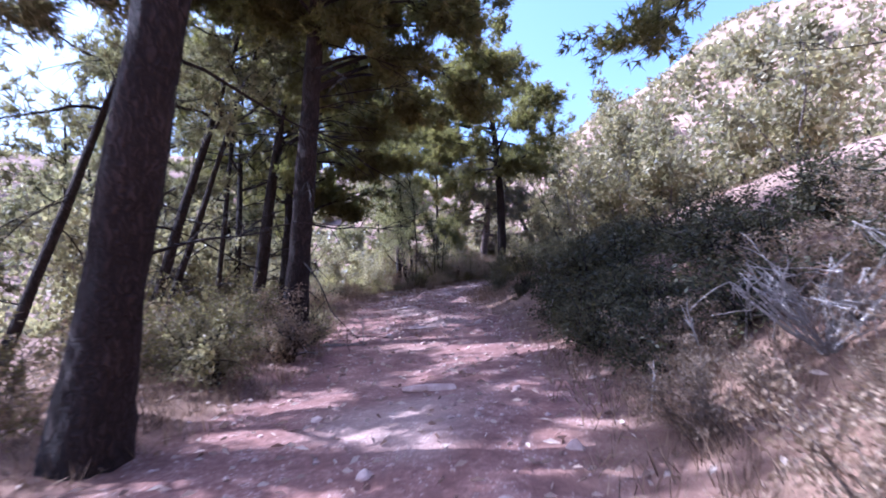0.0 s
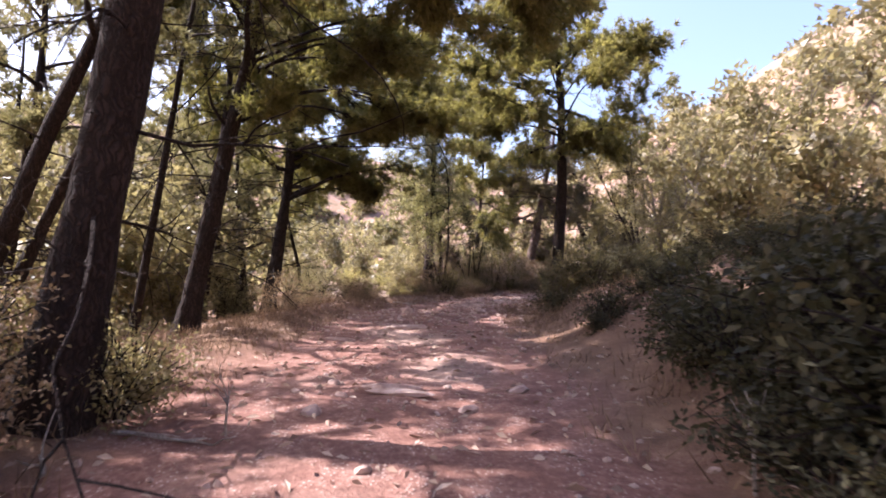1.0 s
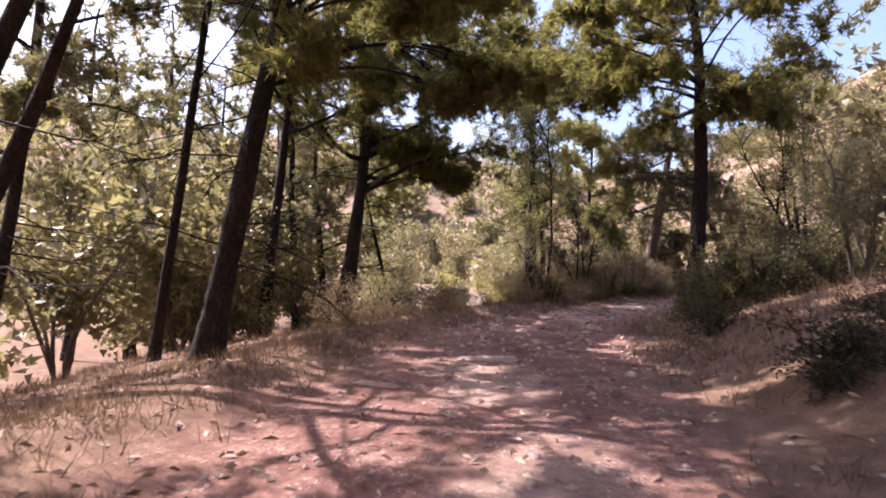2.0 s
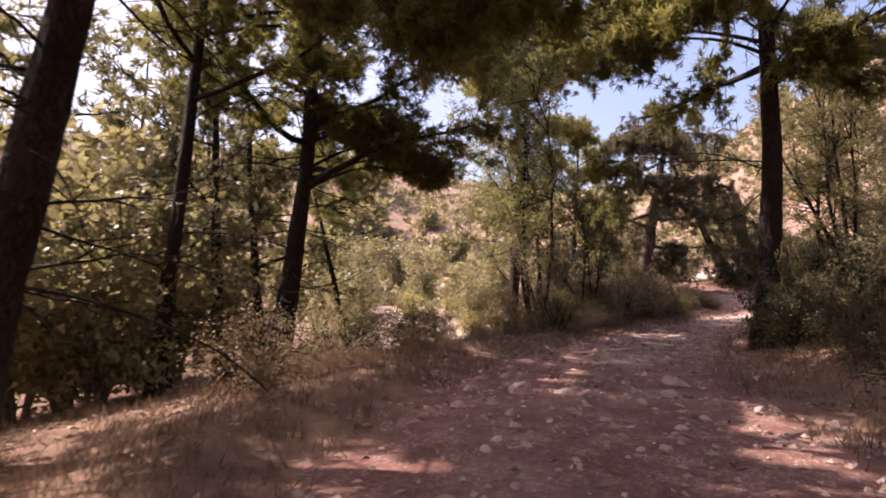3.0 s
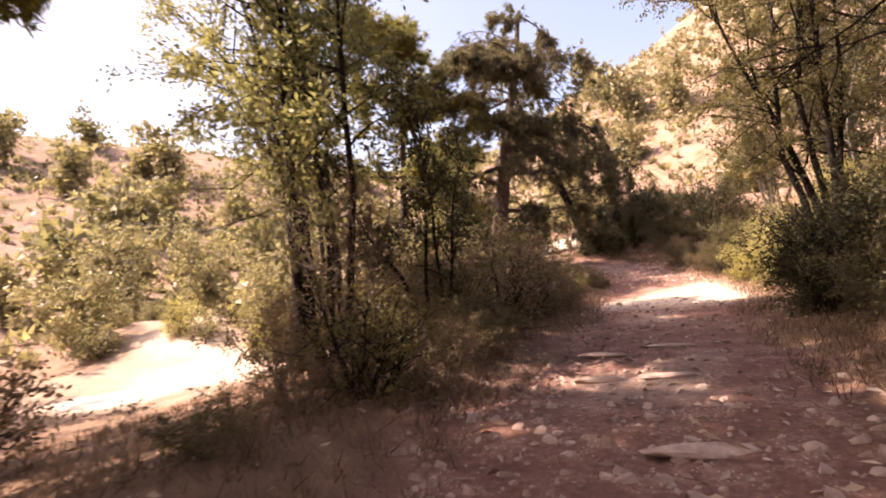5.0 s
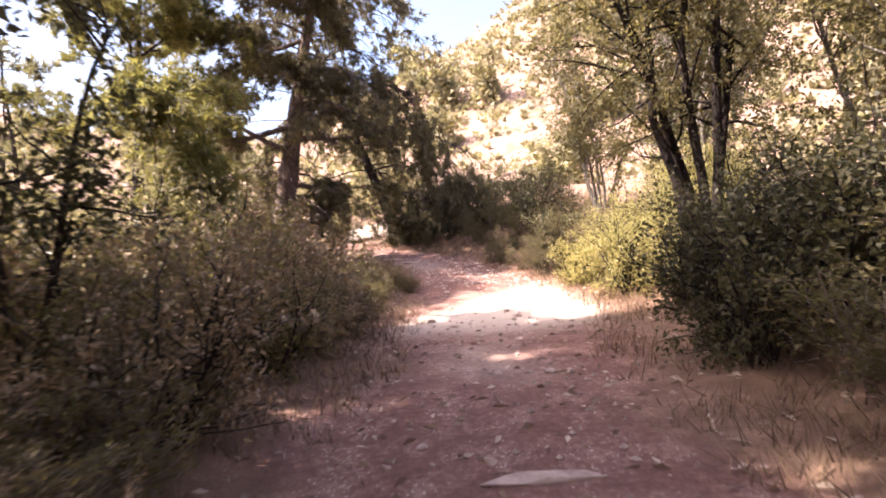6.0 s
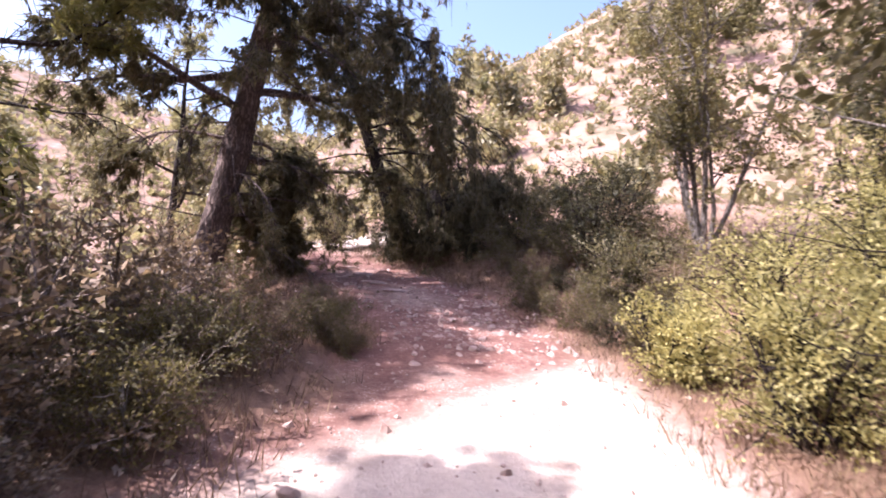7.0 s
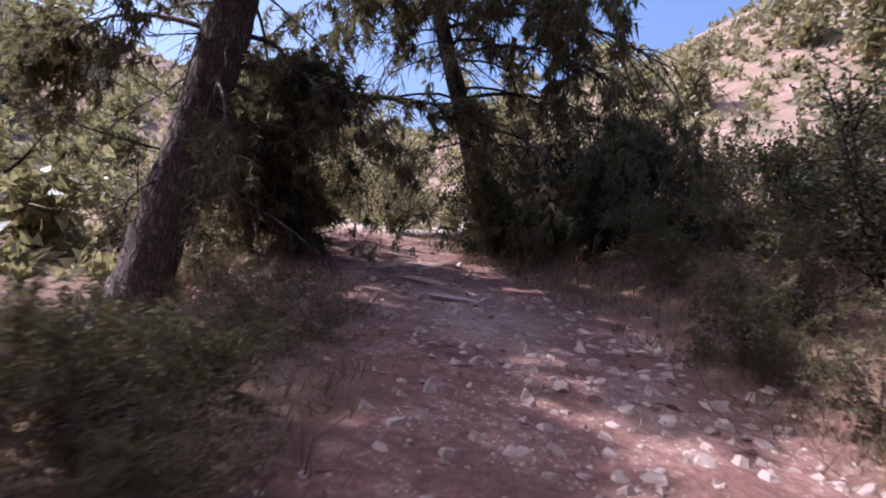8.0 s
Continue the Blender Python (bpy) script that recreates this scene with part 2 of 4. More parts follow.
def needles(points, ways, count, length, width, spread, r, droop=0.0):
    """count single-triangle needles round each point, leaning along its way."""
    p, w = np.repeat(points, count, 0), np.repeat(ways, count, 0)
    n = len(p)
    d = unit(w + r.normal(0, spread, (n, 3)) + np.array([0, 0, -droop]))
    side = unit(np.cross(d, r.normal(0, 1, (n, 3)))) * width * 0.5
    p = p + r.normal(0, 0.02, (n, 3))
    v = np.stack([p + side, p - side, p + d * length * r.uniform(0.6, 1.2, (n, 1))], 1).reshape(-1, 3)
    return v, np.arange(3 * n).reshape(n, 3)


def along(line, count, r, lo=0.3):
    """Points and directions strewn along a line."""
    t = r.uniform(lo, 1, count) * (len(line) - 1)
    i = np.minimum(t.astype(int), len(line) - 2)
    f = (t - i)[:, None]
    return line[i] * (1 - f) + line[i + 1] * f, unit(line[i + 1] - line[i])


# ---------------------------------------------------------------- the lie of the land
TRAIL = [(-40, 13, 2.2), (-12, 7.6, 1.8), (-4, 5.6, 1.5), (1, 4.2, 1.3), (5, 2.3, 1.6), (8, 0.6, 1.6), (12, -0.75, 1.3), (15.48, -0.97, 1),
         (19.94, -0.57, 0.9), (22.97, -0.15, 1.2), (25.2, -0.2, 1.0), (26.94, -0.7, 1.0), (28.86, -1.85, 1.2), (30.76, -3.11, 0.8), (33.65, -4.56, 0.8), (41.44, -7.5, 1), (62, -13, 1)]
TY, TX, TW = np.array(TRAIL).T


def fnoise(x, y, scale, seed=0.0):
    """Smooth noise between about -1 and 1, from a few rotated waves."""
    out, a = 0, 1.0
    for k in range(5):
        th = 1.7 * k + seed
        u, v = x * np.cos(th) + y * np.sin(th), -x * np.sin(th) + y * np.cos(th)
        out = out + a * np.sin(u * scale * 1.63**k + 3.1 * k + seed) * np.cos(v * scale * 1.41**k + 1.3 * k - seed)
        a *= 0.6
    return out / 1.6


def smooth(a, b, x):
    t = np.clip((x - a) / (b - a), 0, 1)
    return t * t * (3 - 2 * t)


def lateral(x, y):
    """Metres to the right of the trail's middle, and its half width there."""
    return x - np.interp(y, TY, TX), np.interp(y, TY, TW)


def height(x, y):
    x, y = np.asarray(x, float), np.asarray(y, float)
    u, w = lateral(x, y)
    right, left = np.maximum(u - w, 0), np.maximum(-u - w, 0)
    bank = 0.20 * (1 - smooth(9, 16, y)) + 0.15 + 0.07 * smooth(18, 28, y)
    z = bank * right * smooth(0, 1.6, right) * (1 - 0.35 * smooth(6, 14, right))
    drop = 1.5 * smooth(0.3, 11 - 5 * smooth(22, 27, y), left)
    z = z - drop + 0.12 * smooth(0, 0.8, left) * (1 - smooth(0.8, 2.5, left))
    r = np.hypot(x - 0, y - 14)
    az = np.degrees(np.arctan2(x, y - 14))
    crest = np.interp(az, [-180, -120, -75, -45, -22, -10, 0, 10, 25, 45, 90, 180], [24, 26, 27, 25, 21, 21, 29, 37, 41, 38, 32, 24])
    z = z + crest * smooth(26, 100, r) * (0.94 + 0.1 * fnoise(x, y, 0.05, 2.0))
    z = z + (1.5 + 0.25 * fnoise(x, y, 0.9, 5.5)) * np.exp(-((x + 16.5) / 5.0) ** 2 - ((y - 29.0) / 3.2) ** 2)
    side = smooth(0, 1.2, np.abs(u) - w * 0.8)
    z = z + fnoise(x, y, 0.9) * 0.06 * side + fnoise(x, y, 2.7, 1.0) * 0.022 + fnoise(x, y, 7.0, 4.0) * 0.010
    z = z + 1.2 * smooth(22, 36.0, y) * smooth(-3.4, -0.8, u) * (1 - smooth(6, 14, u))
    return z + 0.02 * fnoise(x, y, 0.35, 2.2) * smooth(16, 40, r) * 20


def ground_z(x, y):
    return float(height(x, y))


def build_ground():
    def axis(lo, hi, mid0, mid1, step, grow):
        line = list(np.arange(mid0, mid1, step))
        s, p = step, mid1
        while p < hi:
            line.append(p)
            s *= grow
            p += s
        line.append(hi)
        s, p = step, mid0
        while p > lo:
            s *= grow
            p -= s
            line.insert(0, max(p, lo))
        return np.array(line)

    xs, ys = axis(-900, 900, -3.5, 6.5, 0.17, 1.085), axis(-900, 900, -3.5, 32, 0.19, 1.085)
    gx, gy = np.meshgrid(xs, ys)
    v = np.stack([gx, gy, height(gx, gy)], -1).reshape(-1, 3)
    ny, nx = gx.shape
    i, j = np.meshgrid(np.arange(ny - 1), np.arange(nx - 1), indexing="ij")
    q = np.stack([i * nx + j, i * nx + j + 1, (i + 1) * nx + j + 1, (i + 1) * nx + j], -1).reshape(-1, 4)
    me = fast_mesh("ground", v, q, EARTH, True)
    u, w = lateral(v[:, 0], v[:, 1])
    r = np.hypot(v[:, 0], v[:, 1] - 14)
    soil = 1 - smooth(-0.25, 0.55, np.abs(u) - w + 0.35 * fnoise(v[:, 0], v[:, 1], 1.9, 3.0))
    pan = np.exp(-((v[:, 0] + 12.0) / 1.2) ** 2 - ((v[:, 1] - 24.6) / 1.6) ** 2) + np.exp(-((v[:, 0] + 12.6) / 1.1) ** 2 - ((v[:, 1] - 22.0) / 0.7) ** 2)
    wash = 0.3 * smooth(5.5, 9, -u) * smooth(14, 19, v[:, 1] + 0.4 * u) * (1 - smooth(24, 34, r)) * smooth(-0.5, 0.2, fnoise(v[:, 0], v[:, 1], 0.35, 5.0))
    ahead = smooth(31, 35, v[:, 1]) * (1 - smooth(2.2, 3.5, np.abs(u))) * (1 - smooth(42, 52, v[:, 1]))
    # Sunlit patch of the trail painted in: sand colour brightens the lit ground.
    sun_patch = 0.85 * smooth(20.9, 22.4, v[:, 1]) * (1 - smooth(23.2, 24.6, v[:, 1] - 1.3 * u)) * (1 - smooth(-0.3, 0.4, np.abs(u) - w)) * smooth(-0.9, 0.1, fnoise(v[:, 0], v[:, 1], 1.1, 9.0))
    worn = 0.22 * soil * smooth(0.0, 0.7, fnoise(v[:, 0], v[:, 1], 1.7, 11.0)) * (1 - smooth(0.2, 0.8, np.abs(u) / w))
    pan = pan + 0.45 * np.exp(-((v[:, 0] + 14.8) / 3.0) ** 2 - ((v[:, 1] - 27.6) / 2.4) ** 2) * smooth(-0.5, 0.5, fnoise(v[:, 0], v[:, 1], 1.3, 2.6))
    wash = np.maximum(wash, np.minimum(1, 1.8 * pan))
    ahead = np.maximum(np.maximum(ahead, sun_patch), worn)
    hill = np.maximum(smooth(24, 36, r), smooth(4.5, 8, u))
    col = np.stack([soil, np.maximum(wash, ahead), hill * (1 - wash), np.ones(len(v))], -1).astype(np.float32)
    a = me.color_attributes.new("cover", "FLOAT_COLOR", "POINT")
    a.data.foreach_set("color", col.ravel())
    ob = new("ground", me)
    tagged(ob, "red earth trail with needle litter, sand and stony hillsides", "ground", kind="structure")


build_ground()


# ---------------------------------------------------------------- trees
def pine(place, top, r0, seed, limbs=10, crown_from=0.45, reach=2.2, tufts=90, dead=10, hang=0.0, label="", bark=None, wave=0.03,
         needle=0.15, width=0.026, per=14, fuzz=0.075, shade=1.0, name="pine_tree", masses=(), leaf=None, arches=0):
    """A pine: leaning tapered trunk, limbs with side twigs, dead lower branches and a crown of needle tufts.
    top: the trunk's tip, from its base. hang: how far the twigs droop."""
    r = np.random.default_rng(seed)
    bark = bark or BARK
    z = ground_z(*place) - 0.06
    tree = thing(name, (place[0], place[1], z), label or "dark Aleppo pine with rough bark and thin crown", "tree", "pines beside the trail")
    top = np.array(top, float)
    n = 16
    s = np.linspace(0, 1, n)[:, None]
    wob = np.cumsum(r.normal(0, wave, (n, 3)), 0) * np.array([1, 1, 0])
    wob -= wob[:1]
    side = unit(np.cross(top, [0, 0, 1.0]) + 1e-6) * r.uniform(-0.25, 0.25)
    line = s * top + side * np.sin(s * np.pi) + wob * s
    length = np.linalg.norm(top)
    rad = r0 * (1 - 0.82 * s[:, 0] ** 1.1) * (1 + 0.35 * np.exp(-s[:, 0] * length / 0.3))
    rad = rad * (1 + 0.05 * r.normal(0, 1, n))
    v, f = furrowed(line, rad, seed) if r0 > 0.12 else tubes([(line, rad)], 12)
    part("trunk", fast_mesh("trunk", v, f, bark, True), tree)
    foliage_p, foliage_d = [], []

    def point(h):
        t = h * (n - 1)
        i = min(int(t), n - 2)
        return line[i] + (line[i + 1] - line[i]) * (t - i), float(np.interp(h, s[:, 0], rad))

    for k in range(limbs):
        h = crown_from + (0.99 - crown_from) * (k + r.uniform(0, 0.8)) / limbs
        at, rr = point(min(h, 0.99))
        az = k * 2.4 + r.uniform(-0.5, 0.5)
        out = np.array([np.cos(az), np.sin(az), r.uniform(-0.05, 0.5) - 0.3 * hang])
        ln = reach * (1.1 - 0.65 * (h - crown_from) / max(1 - crown_from, 0.1)) * r.uniform(0.75, 1.15)
        limb = bent(at, unit(out), ln, 8, 0.13, 0.03 - 0.10 * hang, r)
        lr = np.linspace(min(rr * 0.6, 0.02 + 0.02 * ln), 0.008, 8)
        lines = [(limb, lr)]
        for _ in range(int(5 + 3 * ln)):
            p, d = along(limb, 1, r, 0.25)
            tw = bent(p[0], unit(d[0] + r.normal(0, 0.65, 3) + np.array([0, 0, -0.5 * hang])), r.uniform(0.35, 0.9) * (0.6 + 0.25 * ln), 6, 0.16, 0.02 - 0.22 * hang, r)
            lines.append((tw, np.linspace(0.009, 0.003, 6)))
            tp, td = along(tw, max(3, int(tufts * 0.11 * shade)), r, 0.25)
            foliage_p.append(tp), foliage_d.append(td)
        tp, td = along(limb, max(3, int(tufts * 0.1 * shade)), r, 0.5)
        foliage_p.append(tp), foliage_d.append(td)
        v, f = tubes(lines, 5)
        part("limb", fast_mesh("limb", v, f, bark, True), tree)
    base = np.array([place[0], place[1], z])
    for mx, my, mz, rx, rz, twigs in masses:
        goal = np.array([mx, my, mz]) - base
        hh = np.clip((goal[2] + 0.25 * np.hypot(goal[0], goal[1]) * (1 if hang > 0.4 else -0.6)) / top[2], 0.12, 0.95)
        at, rr = point(hh)
        t = np.linspace(0, 1, 9)[:, None]
        limb = at + (goal - at) * t + np.array([0, 0, 1.0]) * np.sin(t * np.pi) * 0.12 * np.linalg.norm(goal - at) + np.cumsum(r.normal(0, 0.03, (9, 3)), 0) * t
        lines = [(limb, np.linspace(min(rr * 0.5, 0.034), 0.008, 9))]
        for _ in range(twigs):
            e = unit(r.normal(0, 1, 3)) * r.uniform(0.2, 1.0) * np.array([rx, rx, rz])
            p0 = limb[r.integers(5, 9)]
            tw = p0 + (goal + e - p0) * np.linspace(0, 1, 6)[:, None] + np.cumsum(r.normal(0, 0.03, (6, 3)), 0)
            tw[:, 2] -= hang * 0.7 * np.linspace(0, 1, 6) ** 2
            lines.append((tw, np.linspace(0.009, 0.003, 6)))
            if hang > 0.8:
                strand = bent(tw[-1], unit(np.array([0, 0, -1.0]) + r.normal(0, 0.25, 3)), r.uniform(0.35, 1.0), 6, 0.10, -0.15, r)
                lines.append((strand, np.linspace(0.004, 0.002, 6)))
                tp, td = along(strand, max(4, int(tufts * 0.13)), r, 0.0)
            else:
                tp, td = along(tw, max(4, int(tufts * 0.12)), r, 0.35)
            foliage_p.append(tp), foliage_d.append(td)
        v, f = tubes(lines, 4)
        part("limb", fast_mesh("limb", v, f, bark, True), tree)
    for k in range(arches):
        at, rr = point(r.uniform(0.28, 0.95))
        az = r.uniform(0, 2 * np.pi)
        arch = bent(at, unit(np.array([np.cos(az), np.sin(az), r.uniform(0.1, 0.5)])), r.uniform(1.6, 3.2), 11, 0.07, -0.13, r)
        lines = [(arch, np.linspace(min(rr * 0.4, 0.024), 0.005, 11))]
        for _ in range(13):
            p, d = along(arch, 1, r, 0.25)
            strand = bent(p[0], unit(0.7 * d[0] + r.normal(0, 0.35, 3) + np.array([0, 0, -0.5])), r.uniform(0.3, 1.0), 6, 0.12, -0.22, r)
            lines.append((strand, np.linspace(0.006, 0.002, 6)))
            if r.uniform() < 0.45:
                tp, td = along(strand, 7, r, 0.4)
                foliage_p.append(tp), foliage_d.append(td)
        v, f = tubes(lines, 4)
        part("arched_branch", fast_mesh("arched_branch", v, f, bark, True), tree, "drooping bare branch with hanging twigs" if k == 0 else "")
    for k in range(dead):
        h = r.uniform(0.12, crown_from + 0.25)
        at, rr = point(h)
        az = r.uniform(0, 2 * np.pi)
        tw = bent(at, unit(np.array([np.cos(az), np.sin(az), r.uniform(-0.35, 0.3)])), r.uniform(0.6, 2.3), 7, 0.14, -0.04 - 0.1 * hang, r)
        lines = [(tw, np.linspace(0.016, 0.004, 7))]
        for _ in range(7):
            p, d = along(tw, 1, r, 0.25)
            lines.append((bent(p[0], unit(d[0] + r.normal(0, 0.6, 3)), r.uniform(0.2, 0.75), 5, 0.2, -0.04 - 0.15 * hang, r), np.linspace(0.007, 0.002, 5)))
        v, f = tubes(lines, 4)
        part("dead_branch", fast_mesh("dead_branch", v, f, bark, True), tree, "bare dry branch" if k == 0 else "")
    p, d = np.concatenate(foliage_p), np.concatenate(foliage_d)
    p = p + r.normal(0, fuzz, p.shape)
    v, f = needles(p, d, per, needle, width, 0.95, r, 0.8 * hang)
    part("crown", fast_mesh("crown", v, f, leaf or NEEDLE), tree, "thin tufted needle crown")
    return tree


def leafy(place, tall, spread, seed, stems=5, leaves=5000, leaf=0.05, mat=None, label="", name="oak_tree", category="tree", bark=None,
          stem_r=0.05, low=0.3, group="", lean=(0, 0), fine=False, twigs=0, coarse=False, fan=1.0):
    """A many-stemmed small tree or shrub: crooked stems, twigs, and single small leaves in clumps along the twigs."""
    r = np.random.default_rng(seed)
    plant = thing(name, (place[0], place[1], ground_z(*place) - 0.04), label, category, group)
    bark = bark or BARK_GREY
    tw_all, pts, dirs = [], [], []
    for k in range(stems):
        az = 2 * np.pi * k / stems + r.uniform(-0.6, 0.6)
        tilt = fan * r.uniform(0.15, 0.75) * spread / max(tall, 0.1)
        start = np.array([np.cos(az), np.sin(az), 0]) * r.uniform(0.02, 0.12) * min(1, spread)
        way = unit(np.array([np.cos(az) * tilt + lean[0], np.sin(az) * tilt + lean[1], 1.0]))
        ln = tall * r.uniform(0.75, 1.05)
        stem = bent(start, way, ln, 10, 0.09, 0.03, r)
        lines = [(stem, np.linspace(stem_r * r.uniform(0.7, 1.1), 0.006, 10))]
        for _ in range(twigs or 9 + int(3 * tall)):
            p, d = along(stem, 1, r, low)
            tw = bent(p[0], unit(d[0] * 0.6 + r.normal(0, 0.6, 3)), spread * r.uniform(0.3, 0.75), 6, 0.18, 0.03, r)
            lines.append((tw, np.linspace(stem_r * 0.25 + 0.003, 0.003, 6)))
            for _ in range(4):
                p2, d2 = along(tw, 1, r, 0.3)
                t2 = bent(p2[0], unit(d2[0] + r.normal(0, 0.6, 3)), spread * r.uniform(0.12, 0.35), 4, 0.2, 0.0, r)
                tw_all.append(t2)
                if fine:
                    lines.append((t2, np.linspace(0.005, 0.002, 4)))
            tw_all.append(tw)
        v, f = tubes(lines, 5)
        part("stem", fast_mesh("stem", v, f, bark, True), plant)
    each = max(2, leaves // len(tw_all))
    for tw in tw_all:
        p, d = along(tw, each, r, 0.15)
        pts.append(p + r.normal(0, leaf * 0.7, p.shape)), dirs.append(d)
    if coarse:
        v, f = needles(np.concatenate(pts), np.concatenate(dirs), 1, leaf, leaf * 0.7, 0.9, r)
    else:
        v, f = blades(np.concatenate(pts), np.concatenate(dirs), 1, leaf, leaf * 0.45, 0.9, r)
    part("foliage", fast_mesh("foliage", v, f, mat or OAK), plant)
    return plant


# ---------------------------------------------------------------- pines along the way
pine((3.15, -1.4), (2.1, 0.9, 8.5), 0.185, 1, limbs=12, crown_from=0.52, reach=2.6, tufts=130, shade=1.5)
# Many of its high boughs are added to shade the bank, the topmost unseen.
pine((1.55, 2.55), (1.2, 0.6, 9.5), 0.16, 2, limbs=13, crown_from=0.5, reach=2.8, tufts=130, shade=1.6,
     masses=[(-1.0, 3.6, 6.0, 0.7, 0.4, 50), (-0.7, 4.5, 6.0, 0.7, 0.4, 50), (-0.3, 5.7, 6.2, 0.8, 0.4, 46), (-0.5, 5.1, 6.1, 0.7, 0.4, 46), (-0.3, 2.2, 6.2, 0.9, 0.4, 50), (0.4, 3.0, 6.2, 0.9, 0.4, 50), (0.0, 4.0, 6.3, 0.9, 0.4, 46), (0.9, 4.6, 6.0, 0.8, 0.4, 46), (1.1, 3.3, 5.0, 0.8, 0.4, 40), (1.5, 4.0, 5.4, 0.8, 0.4, 40), (1.6, 0.6, 4.9, 0.9, 0.5, 44), (2.3, 1.6, 5.2, 0.9, 0.5, 44), (2.0, 2.8, 5.6, 1.0, 0.5, 44), (2.6, 3.6, 6.2, 1.1, 0.5, 44), (1.2, 1.8, 6.2, 1.1, 0.5, 44), (2.2, 4.6, 5.2, 1.0, 0.7, 26), (0.2, 5.6, 4.6, 1.0, 0.7, 24), (3.0, 1.6, 5.6, 1.2, 0.6, 26), (3.3, 5.6, 5.8, 1.2, 0.6, 28), (2.3, 3.3, 4.5, 0.8, 0.5, 24), (2.6, 4.6, 4.2, 0.8, 0.5, 24), (3.5, 4.9, 4.9, 0.9, 0.5, 26), (1.8, 1.2, 5.6, 1.2, 0.6, 30), (2.6, 0.1, 6.2, 1.3, 0.6, 30), (1.0, 3.8, 6.6, 1.3, 0.6, 30), (0.75, 6.6, 4.8, 1.0, 0.6, 34), (1.6, 7.0, 4.2, 0.8, 0.5, 30), (2.7, 7.4, 4.5, 0.9, 0.6, 34), (3.3, 7.7, 5.0, 0.8, 0.5, 30), (2.3, 8.6, 4.5, 0.9, 0.5, 34), (0.6, 0.6, 8.3, 1.5, 0.5, 40), (1.4, 3.6, 8.6, 1.5, 0.5, 40), (0.0, 4.5, 8.4, 1.5, 0.5, 40)])
# The boughs near z 7 over the trail are added to shade the bank.
pine((-3.03, 6.95), (1.2, 1.15, 9.0), 0.165, 3, limbs=13, crown_from=0.45, reach=2.7, dead=32, tufts=130, shade=1.4,
     masses=[(-1.3, 11.0, 4.1, 0.8, 0.45, 34), (-2.3, 11.1, 3.9, 0.8, 0.45, 34), (-3.7, 10.6, 4.4, 0.8, 0.45, 30), (0.0, 8.4, 4.5, 1.1, 0.8, 34), (-1.1, 11.4, 4.2, 1.3, 0.9, 40), (-1.8, 7.6, 3.6, 0.8, 0.5, 20), (1.3, 10.6, 5.3, 1.2, 0.8, 34), (-1.5, 9.0, 4.5, 0.9, 0.5, 28), (-0.3, 9.8, 4.9, 1.0, 0.5, 28), (-3.0, 12.2, 4.5, 1.1, 0.6, 34), (-0.5, 6.4, 6.8, 1.5, 0.5, 40), (0.8, 8.0, 7.0, 1.5, 0.5, 40), (2.0, 9.6, 7.2, 1.5, 0.5, 40), (0.6, 4.8, 6.9, 1.3, 0.5, 34)])
pine((-4.21, 6.84), (1.2, 0.8, 8.8), 0.075, 4, leaf=HAZE_NEEDLE, limbs=8, crown_from=0.55, reach=1.4)
pine((-4.9, 5.0), (0.7, 0.5, 7.5), 0.10, 5, leaf=HAZE_NEEDLE, limbs=10, crown_from=0.45, reach=2.0, masses=[(-4.6, 5.4, 3.0, 0.9, 0.6, 18)])
# Boughs from z 6.8 up lie out of view, added to shade the trail.
pine((-6.6, 12.35), (0.8, 0.2, 9.0), 0.19, 6, limbs=14, crown_from=0.35, reach=3.0, dead=34, tufts=120, shade=1.7,
     masses=[(-4.98, 13.83, 3.4, 0.55, 0.35, 34), (-5.57, 13.29, 3.75, 0.55, 0.35, 34), (-4.47, 14.23, 3.1, 0.5, 0.3, 30), (-6.2, 13.2, 4.2, 0.6, 0.4, 30), (-5.3, 13.6, 3.9, 0.5, 0.4, 24), (-6.6, 13.2, 7.2, 1.4, 0.5, 46), (-6.0, 12.2, 7.3, 1.3, 0.5, 46), (-6.9, 14.4, 7.2, 1.2, 0.5, 40), (-6.6, 15.0, 4.5, 1.0, 0.5, 40), (-7.6, 16.6, 4.7, 1.0, 0.6, 40), (-5.0, 12.6, 7.9, 1.6, 0.5, 40), (-4.31, 14.85, 7.8, 1.6, 0.5, 40), (-4.66, 17.09, 7.6, 1.5, 0.5, 40), (-5.2, 11.6, 7.0, 1.6, 0.6, 46), (-4.6, 13.6, 7.0, 1.6, 0.6, 46), (-5.5, 15.4, 7.2, 1.5, 0.6, 44), (-5.4, 17.0, 6.8, 1.4, 0.6, 40), (-6.0, 15.2, 4.0, 1.0, 0.8, 40), (-5.2, 15.0, 3.3, 0.8, 0.5, 24), (-7.2, 13.9, 5.6, 1.3, 0.9, 30)])
